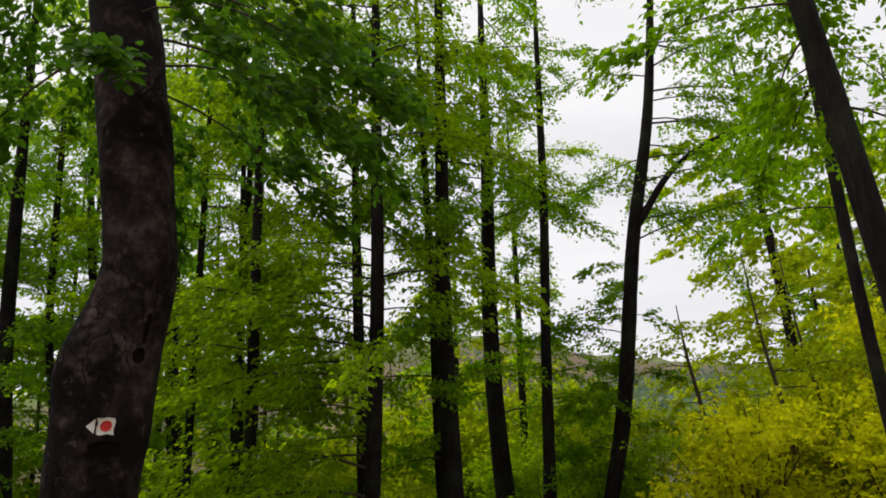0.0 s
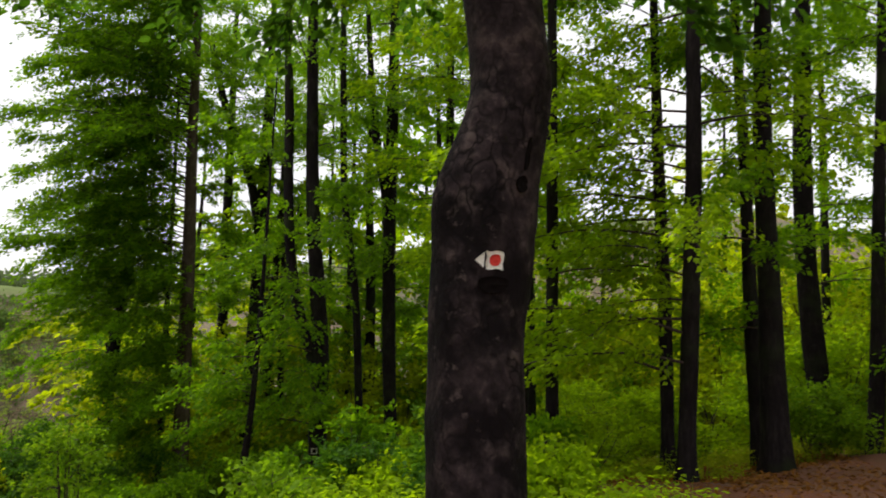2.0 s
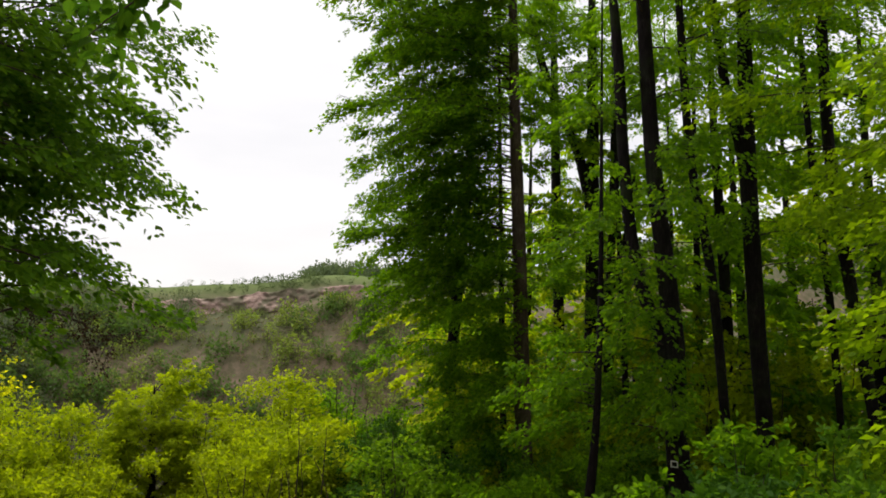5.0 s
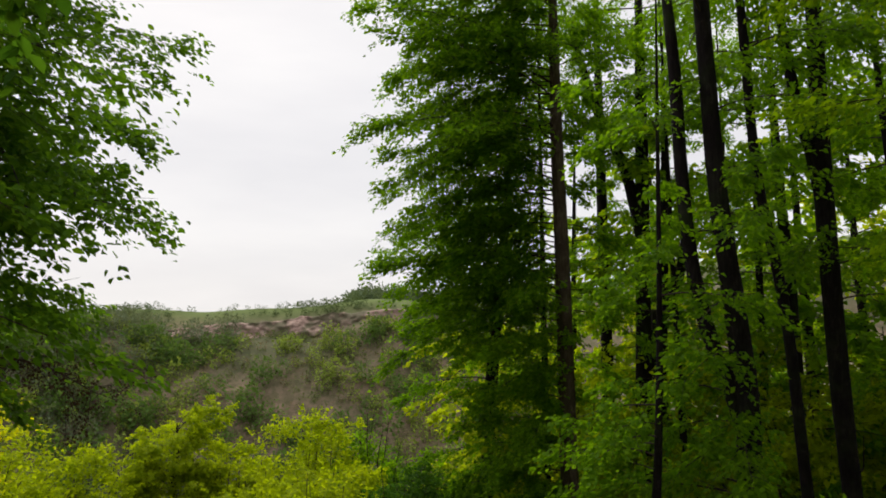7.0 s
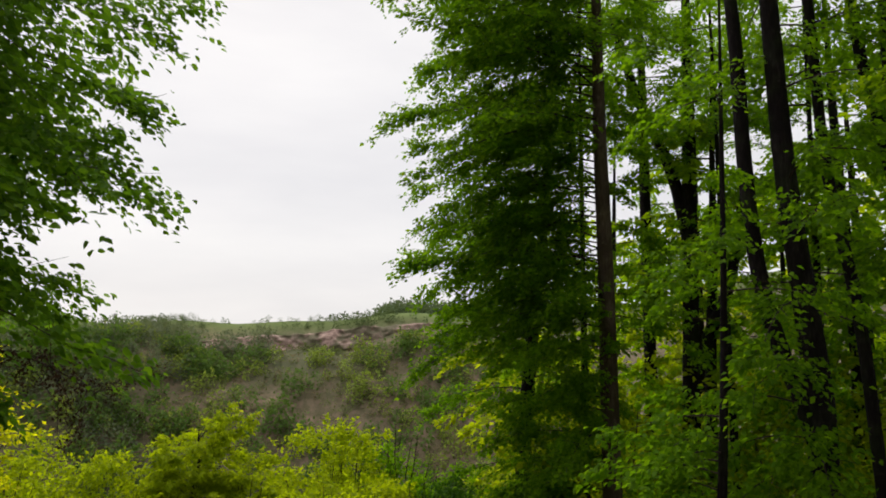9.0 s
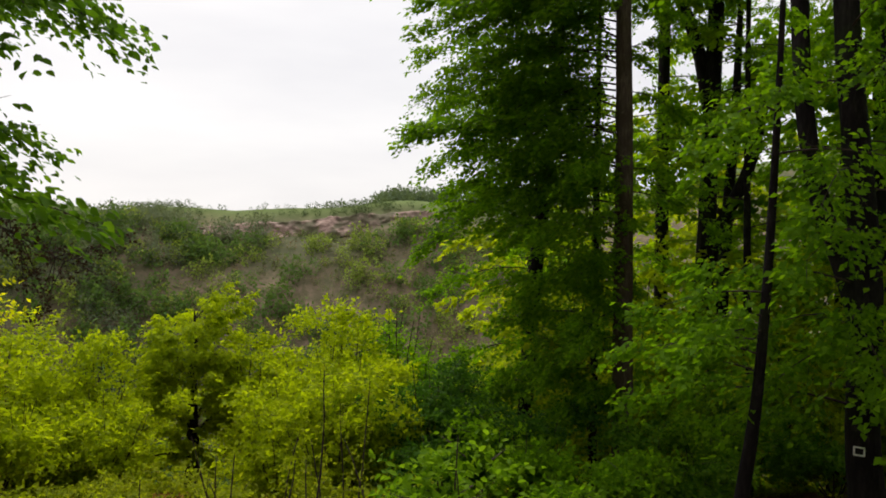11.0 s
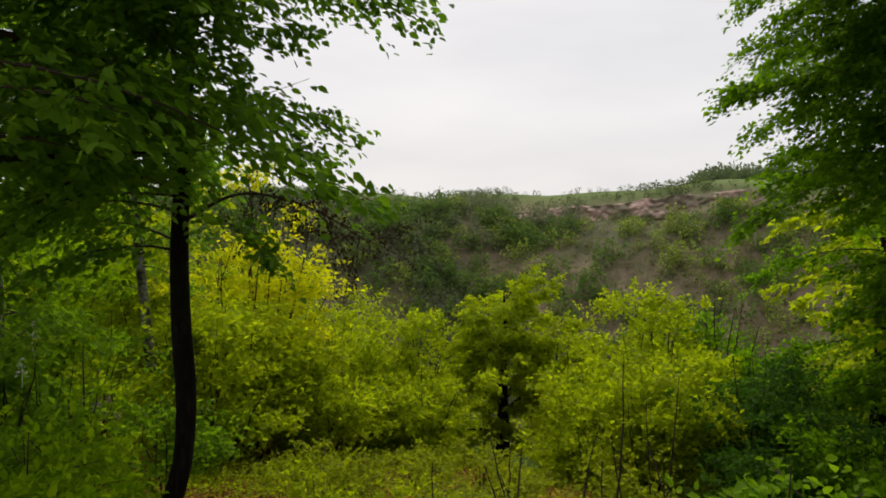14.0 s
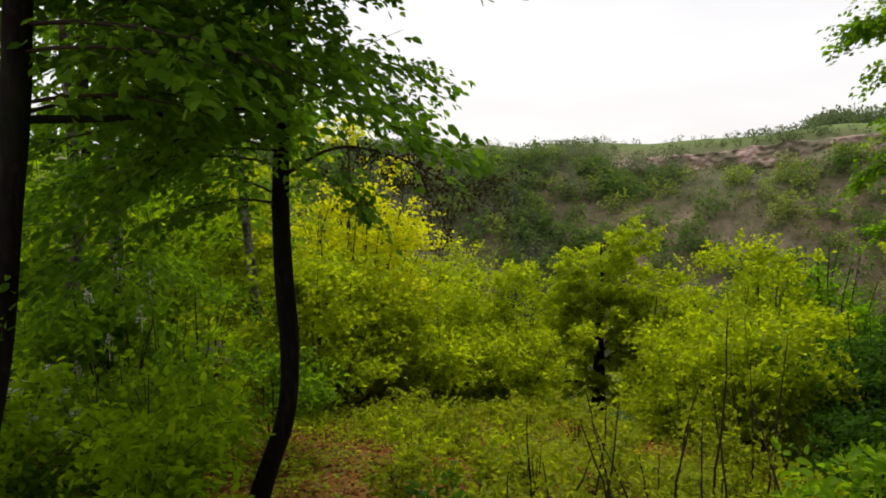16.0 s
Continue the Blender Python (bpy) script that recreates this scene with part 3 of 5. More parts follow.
def slope_spots(rng, n, u0, u1, v0, v1, patch, keep, fade=0.0):
    u, v = rng.uniform(u0, u1, n * 4), rng.uniform(v0, v1, n * 4)
    ok = wave(u, v, patch, 0.6) + rng.normal(0, 0.4, n * 4) > keep
    if fade:
        ok &= (v1 - v) / fade + 0.9 * wave(u, v, 0.07, 2.0) + (u - u0) / 60 > 1.0
    u, v = u[ok][:n], v[ok][:n]
    return np.column_stack([(v - u) / math.sqrt(2), (v + u) / math.sqrt(2)])


rng0 = np.random.default_rng(11)
far_woods("far_scrub", "brown leafless scrub on the far valley slope", (0.16, 0.125, 0.082), slope_spots(rng0, 1300, 95, 247, -190, 60, 0.05, -0.7), 2.2, 21, 0.9, 20)
far_woods("far_green_scrub", "olive green scrub on the far valley slope", (0.11, 0.135, 0.05), slope_spots(rng0, 3200, 95, 247, -190, 60, 0.06, -1.0), 2.9, 27, 1.0, 22)
far_woods("far_broadleaf", "mid-green broadleaf trees on the far valley slope", (0.075, 0.13, 0.03), slope_spots(rng0, 1000, 110, 243, -190, 60, 0.043, -0.2), 6.4, 22, 1.05, 130, 0.15)
far_woods("far_light_trees", "fresh green young trees on the far valley slope", (0.16, 0.215, 0.04), slope_spots(rng0, 420, 130, 244, -150, 60, 0.05, 0.0), 5.4, 29, 1.0, 100, 0.16)
# These trees are coloured paler and greyer in place of haze.
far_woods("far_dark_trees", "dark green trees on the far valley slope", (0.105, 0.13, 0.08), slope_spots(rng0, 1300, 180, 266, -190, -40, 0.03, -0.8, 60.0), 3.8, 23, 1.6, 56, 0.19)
far_woods("far_ledge_scrub", "green bushes growing on the far rock ledges", (0.09, 0.115, 0.045), slope_spots(rng0, 130, 243, 250, -90, 40, 0.12, 0.2), 2.2, 28, 0.9, 26)
far_woods("far_rim_trees", "hedge and trees along the top of the far rim", (0.075, 0.105, 0.05), slope_spots(rng0, 420, 274, 292, -230, 80, 0.07, -0.2), 2.4, 24, 1.0, 40)
# Hilltop green lightened as painted haze.
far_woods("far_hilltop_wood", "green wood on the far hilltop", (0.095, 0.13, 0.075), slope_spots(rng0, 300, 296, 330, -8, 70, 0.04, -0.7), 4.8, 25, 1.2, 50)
# Bluish leaf colour carries the haze of the distant hill.
far_woods("hill_wood", "wooded hill beyond the forest, haze painted in its green", (0.10, 0.145, 0.12), np.column_stack([rng0.uniform(60, 320, 900), rng0.uniform(110, 420, 900)]), 10.0, 26, 1.1, 26)


def build_mast(x, y):
    """A small lattice mast on the far rim."""
    root = new("mast")
    g = gz(x, y)
    root.location = (x, y, g)
    for sx, sy in ((-1, -1), (1, -1), (1, 1), (-1, 1)):
        mesh_object("leg", *tube(np.array([[sx * 0.5, sy * 0.5, -0.3, 0.07], [sx * 0.3, sy * 0.3, 2.6, 0.06], [sx * 0.1, sy * 0.1, 5.2, 0.05]]), 6), TWIG, root)
    for z in (1.2, 2.4, 3.6, 4.6):
        k = 0.5 - 0.075 * z
        mesh_object("brace", *tube(np.array([[-k, -k, z - 0.5, 0.04], [0, 0, z, 0.04], [k, k, z + 0.3, 0.04]]), 5), TWIG, root)
    mesh_object("crossarm", *tube(np.array([[-0.9, 0.25, 4.9, 0.05], [0, 0, 4.95, 0.06], [0.9, -0.25, 4.9, 0.05]]), 6), TWIG, root)
    tagged(root, "small grey lattice mast on the far rim", "mast")


build_mast(-270.5, 124.0)


# ---------------------------------------------------------------- the trees beside the trail
def marked_beech():
    """The crooked beech with the painted trail marker."""
    nodes = [(0.235, 4.12, -0.20, 0.335), (0.215, 4.12, 0.60, 0.292), (0.205, 4.12, 1.40, 0.286), (0.20, 4.12, 1.72, 0.289), (0.222, 4.12, 2.0, 0.297), (0.238, 4.12, 2.22, 0.30), (0.27, 4.12, 2.45, 0.292),
             (0.31, 4.12, 2.64, 0.274), (0.345, 4.12, 2.80, 0.258), (0.385, 4.12, 3.05, 0.243), (0.365, 4.12, 3.4, 0.244), (0.34, 4.12, 3.62, 0.243), (0.255, 4.12, 4.27, 0.25), (0.16, 4.12, 4.96, 0.25), (0.08, 4.12, 5.4, 0.24), (-0.2, 4.2, 9.0, 0.16), (-0.2, 4.4, 13.0, 0.05)]
    root = new("marked_beech")
    root.location = (0.235, 4.12, gz(0.235, 4.12))
    off = np.array(root.location)
    c = curve_points(nodes, 150)
    c[:, :3] -= off
    v, f = tube(c, 40, 0.8, 0.03, 0.25)
    lump = np.array([noise.noise(Vector((q[0] * 5, q[1] * 5, q[2] * 2.2))) * 0.016 + noise.noise(Vector((q[0] * 16, q[1] * 16, q[2] * 9))) * 0.006 for q in v])
    axis_pt = np.repeat(c[:, :3], 40, 0)
    out = unit((v - axis_pt) * [1, 1, 0])
    v = v + out * lump[:, None]
    # the ridge of an old wound, on the side away from the trail
    rel = v - axis_pt
    ang = np.arctan2(rel[:, 1], rel[:, 0])
    wz = v[:, 2] + off[2]
    knee = np.exp(-((wz - 2.45) / 0.28) ** 2) * np.exp(-((np.angle(np.exp(1j * (ang + 2.6)))) / 0.5) ** 2)
    v = v + out * (0.05 * knee)[:, None]
    mesh_object("trunk", v, f, BARK_GREY, root)

    def on_bark(theta, z, lift):
        p, r = at_height(c, z)
        d = np.array([math.cos(theta), math.sin(theta), 0.0])
        near = axis_pt[:, 2] - z
        ok = (np.abs(near) < 0.07) & (np.abs(np.angle(np.exp(1j * (ang - theta)))) < 0.16)
        rr = np.max(np.linalg.norm((v - axis_pt)[ok][:, :2], axis=1)) if ok.any() else r
        return p + d * (rr + lift)

    def patch(name, shape, n, m, material, parent, lift, label):
        th0, z0 = -1.2, 2.023 - off[2]
        pts = [on_bark(th0 + s / 0.297, z0 + h, lift) for s, h in shape]
        pts = np.array(pts)
        faces = []
        for a in range(n - 1):
            for b2 in range(m - 1):
                faces.append((a * m + b2, (a + 1) * m + b2, (a + 1) * m + b2 + 1, a * m + b2 + 1))
        inner = pts - unit((pts - c[60, :3]) * [1, 1, 0]) * 0.012
        k = len(pts)
        edge = [a * m for a in range(n)] + [(n - 1) * m + b2 for b2 in range(1, m)] + [a * m + m - 1 for a in range(n - 2, -1, -1)] + [b2 for b2 in range(m - 2, 0, -1)]
        for q in range(len(edge)):
            e1, e2 = edge[q], edge[(q + 1) % len(edge)]
            faces.append((e1, e2, k + e2, k + e1))
        ob = mesh_object(name, np.concatenate([pts, inner]), np.array(faces), material, parent, label, shade=False)
        return ob

    sq = [(s, h) for s in np.linspace(-0.042, 0.058, 7) for h in np.linspace(-0.05, 0.05, 7)]
    blaze = patch("trail_blaze", [(s + 0.004 * math.sin(h * 90), h + 0.004 * math.sin(s * 80)) for s, h in sq], 7, 7, PAINT_WHITE, root, 0.004, "white painted square with red dot")
    dot = [(0.008 + 0.033 * rr * math.cos(a), 0.033 * rr * math.sin(a)) for rr in (0.02, 0.5, 1.0) for a in np.linspace(0, 6.283, 17)]
    patch("red_dot", dot, 3, 17, PAINT_RED, blaze, 0.008, "red painted dot")
    arrow = [(s, h * (s + 0.105) / 0.05) for s in np.linspace(-0.103, -0.054, 5) for h in np.linspace(-0.042, 0.042, 5)]
    patch("trail_arrow", arrow, 5, 5, PAINT_WHITE, root, 0.004, "white painted arrow head")
    scar = [(0.012 + 0.085 * rr * math.cos(a) * (1 + 0.12 * math.sin(3 * a)), -0.135 + 0.052 * rr * math.sin(a) * (1 + 0.15 * math.cos(2 * a))) for rr in (0.02, 0.5, 1.0) for a in np.linspace(0, 6.283, 21)]
    patch("scar", scar, 3, 21, SCAR, root, 0.013, "dark oval bark scar")
    slit = [(0.145 + 0.016 * rr * math.cos(a), 0.62 + 0.10 * rr * math.sin(a)) for rr in (0.02, 0.5, 1.0) for a in np.linspace(0, 6.283, 15)]
    patch("slit", slit, 3, 15, SCAR, root, 0.012, "dark upright bark slit")
    slit2 = [(0.13 + 0.04 * rr * math.cos(a), 0.44 + 0.05 * rr * math.sin(a)) for rr in (0.02, 0.5, 1.0) for a in np.linspace(0, 6.283, 15)]
    patch("knot", slit2, 3, 15, SCAR, root, 0.012, "dark knot in the bark")
    rng = np.random.default_rng(5)
    wood, leaves = Bundle(), Bundle()
    for z, hd, ln, rise, droop in ((5.7, 3.05, 4.2, 0.0, 0.5), (5.9, 2.8, 3.3, 0.1, 0.55), (4.6, -0.35, 1.6, 0.1, 0.55), (4.9, 0.15, 1.9, 0.1, 0.5), (4.4, -1.3, 1.0, 0.05, 0.35),
                                   (5.2, -2.3, 2.0, 0.2, 0.4), (4.9, 2.5, 2.2, 0.1, 0.45), (5.1, 1.6, 2.6, 0.1, 0.5), (5.5, 2.9, 2.6, 0.1, 0.5), (6.6, 3.2, 2.8, 0.1, 0.5), (6.9, 1.2, 2.6, 0.1, 0.5), (7.3, 2.4, 3.0, 0.1, 0.5), (6.8, -0.2, 2.6, 0.1, 0.5), (7.2, -1.2, 2.4, 0.1, 0.5), (5.3, 3.5, 2.4, 0.1, 0.45), (5.8, 2.0, 2.6, 0.1, 0.4), (6.2, 3.9, 2.6, 0.1, 0.4), (5.6, 1.2, 2.5, 0.2, 0.4), (6.0, -0.6, 2.4, 0.2, 0.4), (6.4, 2.2, 2.6, 0.2, 0.4), (5.0, -0.9, 1.3, 0.05, 0.6), (4.5, 0.6, 1.5, 0.05, 0.5), (5.2, -0.2, 1.8, 0.1, 0.6), (5.4, 0.1, 2.0, 0.1, 0.55), (5.3, -2.7, 1.5, 0.1, 0.6), (5.5, 3.1, 1.4, 0.1, 0.6), (5.2, -2.2, 1.3, 0.1, 0.6), (5.7, -0.5, 1.6, 0.1, 0.7)):
        p, r = at_height(c, z - off[2])
        spray(rng, p, hd, ln, rise, droop, 0.105, wood, leaves, 0.95, full=True, bare=0.35)
    tagged(mesh_object("bough_wood", *wood.arrays(), TWIG, root), kind="stuff")
    # The crown's shade comes from the darker leaf colour.
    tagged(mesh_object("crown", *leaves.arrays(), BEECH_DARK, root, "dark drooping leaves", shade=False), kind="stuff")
    tagged(root, "crooked grey beech with a red-dot trail marker", "tree")


marked_beech()

TREES = "beeches beside the trail"
CANOPY = (7, 6.5, 13.0, 0.0, 3.14, 2.0, 3.4)
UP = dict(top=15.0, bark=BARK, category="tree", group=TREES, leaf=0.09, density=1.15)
forest_tree("beech", "slender dark beech with low drooping bright green boughs", nodes=[(2.16, 9.66, -0.11, 0.128), (2.24, 9.65, 1.62, 0.116), (2.33, 9.64, 4.2, 0.104), (2.35, 9.64, 6.15, 0.091)],
            foliage=BEECH_BRIGHT, boughs=(CANOPY, (16, 1.0, 5.0, 2.9, 0.8, 2.0, 3.4), (12, 2.5, 9.0, -0.6, 2.6, 1.2, 2.4), (10, 5, 11, 1.5, 3.1, 1.5, 2.6)), seed=31, **UP)
forest_tree("beech", "dark young beech in undergrowth", nodes=[(2.18, 11.58, -0.2, 0.111), (2.17, 11.58, 1.61, 0.104), (2.1, 11.59, 4.55, 0.09), (2.08, 11.59, 6.13, 0.073)],
            foliage=BEECH, boughs=(CANOPY, (14, 2.0, 10.0, 2.2, 1.8, 1.4, 2.8),), seed=32, **UP)
forest_tree("beech", "stout dark beech flared at the foot", nodes=[(3.58, 11.01, 0.0, 0.218), (3.55, 11.02, 2.04, 0.162), (3.53, 11.02, 4.54, 0.134), (3.59, 11.01, 6.72, 0.119)],
            foliage=BEECH, boughs=(CANOPY, (20, 1.5, 11.0, 2.6, 2.2, 1.3, 2.8),), seed=33, **UP)
forest_tree("beech", "thin dark beech beside a stouter one", nodes=[(3.57, 12.04, -0.2, 0.122), (3.53, 12.05, 1.64, 0.115), (3.5, 12.06, 4.35, 0.091), (3.42, 12.08, 7.24, 0.066)],
            foliage=BEECH, boughs=(CANOPY, (12, 3.0, 10.0, 2.0, 3.1, 1.2, 2.2),), seed=34, **UP)
forest_tree("beech", "dark beech leaning a little, half hidden in leaves", nodes=[(5.2, 14.19, -0.2, 0.227), (5.07, 14.23, 1.66, 0.196), (5.02, 14.25, 4.82, 0.17), (5.11, 14.22, 7.58, 0.141)],
            foliage=BEECH, boughs=(CANOPY, (22, 2.5, 12.0, 2.0, 2.4, 1.4, 3.0),), seed=35, **UP)
forest_tree("beech", "slim dark beech against the sky", nodes=[(5.67, 13.29, -0.2, 0.141), (5.75, 13.27, 0.74, 0.132), (5.89, 13.21, 3.59, 0.106), (6.08, 13.14, 7.05, 0.089)],
            foliage=BEECH, boughs=((9, 5.0, 12.0, 2.6, 1.3, 1.0, 2.2), (5, 1.5, 4, 1.0, 2.0, 0.8, 1.6)), seed=36, **UP)
forest_tree("beech", "dark leaning beech with long arching boughs", nodes=[(6.83, 13.35, 0.0, 0.173), (7.33, 13.13, 2.34, 0.156), (7.87, 12.87, 6.07, 0.141), (8.41, 12.58, 8.87, 0.111)],
            limbs=([(7.95, 12.83, 6.3, 0.09), (8.9, 12.5, 7.6, 0.06), (10.4, 12.0, 8.3, 0.03), (11.6, 11.7, 8.2, 0.012)],),
            foliage=BEECH, boughs=(CANOPY, (12, 5.8, 11.0, -0.4, 0.9, 2.2, 4.2), (16, 1.2, 5.6, 2.5, 1.3, 0.8, 1.9), (4, 1.2, 4.6, -0.4, 0.6, 0.5, 1.0)), seed=37, **UP)
forest_tree("beech", "leaning dark trunk reaching over the trail", nodes=[(5.95, 3.5, 0.0, 0.13), (5.79, 3.71, 2.62, 0.102), (5.74, 3.76, 3.41, 0.103), (5.68, 3.81, 4.29, 0.102), (5.6, 3.87, 5.37, 0.096)],
            foliage=BEECH, boughs=(CANOPY, (14, 4.2, 9.0, 1.6, 1.6, 1.2, 2.6),), seed=38, **UP)
forest_tree("beech", "dark leaning beech trunk with thin twigs", nodes=[(8.08, 6.75, 0.0, 0.09), (8.01, 6.81, 2.15, 0.078), (7.98, 6.84, 3.49, 0.075), (7.97, 6.85, 4.88, 0.071)],
            foliage=BEECH, boughs=(CANOPY, (9, 4.4, 9.0, 2.0, 1.6, 1.0, 2.2),), seed=39, **UP)
forest_tree("beech", "slim straight brown trunk with boughs to one side", nodes=[(-8.28, 16.12, -3.22, 0.209), (-8.34, 16.10, -0.06, 0.178), (-8.38, 16.07, 2.91, 0.157), (-8.44, 16.05, 5.36, 0.137)],
            foliage=BEECH, boughs=((20, -1.2, 3.0, -2.2, 0.8, 1.5, 2.6), (2, 5.6, 6.6, -1.93, 0.05, 4.1, 4.5), (2, 3.0, 3.9, -1.98, 0.08, 3.6, 4.0), (2, 7.2, 8.2, -1.95, 0.06, 3.9, 4.3), (2, 9.0, 10.0, -2.0, 0.08, 3.5, 4.0), (52, 2.4, 10.5, -2.15, 0.6, 1.6, 3.6), (10, 2.5, 10.0, 3.3, 0.5, 2.0, 3.2), (10, 2.0, 10.0, 0.8, 0.9, 0.8, 1.8)), seed=40,
            **{**UP, "bark": BARK_BROWN, "density": 1.4})
forest_tree("beech", "dark slender forked beech", nodes=[(-9.91, 21.11, -4.2, 0.179), (-9.94, 21.09, -0.05, 0.164), (-9.96, 21.08, 3.36, 0.15), (-9.99, 21.07, 6.74, 0.135)],
            limbs=([(-9.96, 21.08, 2.9, 0.07), (-9.6, 21.2, 3.6, 0.05), (-9.3, 21.3, 4.8, 0.03)],), foliage=BEECH, boughs=(CANOPY, (14, 3.5, 12.0, 1.0, 3.1, 1.4, 2.6),), seed=41, **UP)
forest_tree("beech", "dark forked beech with a slanting limb", nodes=[(-8.63, 20.34, -4.4, 0.267), (-8.61, 20.35, 0.02, 0.214), (-8.54, 20.37, 3.16, 0.188), (-8.49, 20.39, 6.25, 0.174)],
            limbs=([(-8.57, 20.36, 0.9, 0.163), (-8.3, 20.47, 1.95, 0.15), (-7.8, 20.64, 3.2, 0.13), (-7.4, 20.8, 5.5, 0.09)], [(-8.53, 20.37, 4.4, 0.15), (-8.85, 20.2, 6.2, 0.14), (-9.5, 19.9, 8.0, 0.12), (-10.1, 19.6, 10.5, 0.08)]),
            foliage=BEECH, boughs=(CANOPY, (16, 3.0, 12.0, 1.2, 3.1, 1.4, 3.0), (6, -2.5, 1.5, -1.2, 1.2, 1.2, 2.2)), seed=42, **UP)
forest_tree("beech", "thin dark tree curving up from the trail edge", nodes=[(-4.67, 11.46, -1.3, 0.085), (-4.53, 11.5, 0.11, 0.056), (-4.47, 11.51, 1.16, 0.046), (-4.43, 11.53, 2.46, 0.036)],
            foliage=BEECH, boughs=((6, 0.3, 1.2, -2.2, 1.0, 0.8, 1.3), (8, 2.2, 5.5, 1.0, 3.1, 0.8, 1.4)), seed=43, **{**UP, "top": 7.0, "leaf": 0.08})
twin = forest_tree("beech", "stout dark twin-stemmed beech with a pale marker", nodes=[(-3.86, 13.28, -1.6, 0.225), (-3.96, 13.27, -0.49, 0.175), (-3.97, 13.26, 0.13, 0.17), (-3.97, 13.26, 1.1, 0.168), (-4.06, 13.25, 2.25, 0.15), (-4.2, 13.22, 3.8, 0.135), (-4.3, 13.2, 5.9, 0.12)],
            limbs=([(-4.0, 13.22, 0.65, 0.10), (-4.12, 13.18, 1.2, 0.108), (-4.38, 13.15, 1.95, 0.105), (-4.57, 13.12, 2.9, 0.1), (-4.68, 13.1, 4.2, 0.095), (-4.74, 13.08, 6.0, 0.09), (-4.95, 13.0, 9.0, 0.03)],),
            foliage=BEECH, boughs=(CANOPY, (8, -0.2, 1.3, -1.9, 1.0, 1.3, 2.3), (4, 1.4, 4.5, -1.6, 0.9, 1.4, 2.2), (18, 2.6, 11.0, -1.0, 3.1, 1.2, 2.6)), seed=44, **UP)
forest_tree("beech", "dark beech forking above head height", nodes=[(-3.32, 16.48, -1.9, 0.175), (-3.45, 16.45, 1.61, 0.159), (-3.5, 16.43, 4.59, 0.155), (-3.5, 16.43, 7.61, 0.132)],
            limbs=([(-3.48, 16.44, 3.75, 0.115), (-3.61, 16.41, 4.83, 0.107), (-3.83, 16.35, 6.05, 0.096), (-4.0, 16.3, 7.66, 0.08), (-4.2, 16.2, 10.5, 0.04)],),
            foliage=BEECH, boughs=(CANOPY, (17, 2.5, 12.0, -0.8, 3.1, 1.3, 2.6),), seed=45, **UP)
forest_tree("beech", "thin dark beech leaning in the wood", nodes=[(-1.57, 17.78, -1.9, 0.13), (-1.93, 17.74, 1.64, 0.12), (-2.25, 17.7, 4.69, 0.11), (-2.31, 17.69, 7.8, 0.099)],
            foliage=BEECH, boughs=(CANOPY, (16, 2.5, 12.0, -0.8, 3.1, 1.3, 2.8),), seed=46, **UP)
forest_tree("beech", "thin dark pole of a beech", nodes=[(-2.63, 20.67, -2.5, 0.099), (-2.77, 20.65, 1.92, 0.086), (-3.02, 20.61, 5.25, 0.08)],
            foliage=BEECH, boughs=(CANOPY, (16, 1.0, 12.0, -0.8, 3.1, 1.3, 2.8),), seed=47, **UP)
forest_tree("beech", "thin dark beech behind a twin trunk", nodes=[(-3.7, 15.36, -1.7, 0.1), (-3.78, 15.33, -0.06, 0.089), (-3.94, 15.28, 2.5, 0.088), (-4.21, 15.2, 4.44, 0.08), (-4.32, 15.17, 6.75, 0.075)],
            foliage=BEECH, boughs=(CANOPY, (14, 2.0, 11.0, -0.8, 3.1, 1.2, 2.4),), seed=48, **UP)
forest_tree("beech", "dark beech deep inside dense green boughs", nodes=[(-10.63, 16.36, -3.0, 0.169), (-10.49, 16.46, 0.96, 0.145), (-10.26, 16.61, 3.72, 0.11)],
            foliage=BEECH, boughs=(CANOPY, (20, -2.0, 3.0, -1.9, 2.0, 1.5, 2.4), (24, 3.0, 10.0, -1.9, 1.8, 1.8, 3.2), (8, 5.0, 11.0, 1.0, 1.5, 1.5, 2.5)), seed=49, **{**UP, "density": 1.35})
forest_tree("beech", "thin dark trunk in leafy shade", nodes=[(-9.75, 17.61, -3.0, 0.092), (-9.77, 17.6, 0.29, 0.08), (-9.78, 17.6, 1.21, 0.075)],
            foliage=BEECH, boughs=(CANOPY, (22, -1.5, 9.0, -1.2, 2.4, 1.4, 2.6),), seed=50, **{**UP, "top": 11.0})
for k, (nx, ny, nz, nr) in enumerate(((-7.31, 19.74, -3.2, 0.094), (-7.33, 23.9, -4.3, 0.093), (-6.25, 22.09, -3.7, 0.126), (-0.06, 12.46, 0.1, 0.077), (0.47, 10.5, 0.2, 0.097), (-0.85, 12.8, 0.6, 0.078), (0.05, 12.93, 0.8, 0.072), (6.64, 18.42, 0.6, 0.107))):
    sway = random.uniform(-0.25, 0.25)
    forest_tree("beech", "thin dark beech pole among the undergrowth", nodes=[(nx, ny, nz, nr), (nx - sway * 0.5, ny, nz + 3.0, nr * 0.9), (nx - sway, ny, nz + 6.0, nr * 0.75)],
                foliage=BEECH_BRIGHT if k > 2 else BEECH, boughs=(CANOPY, (14, nz + 2.2, 10.5, -1.4, 3.1, 1.3, 2.6),), seed=60 + k, **{**UP, "top": 12.5})
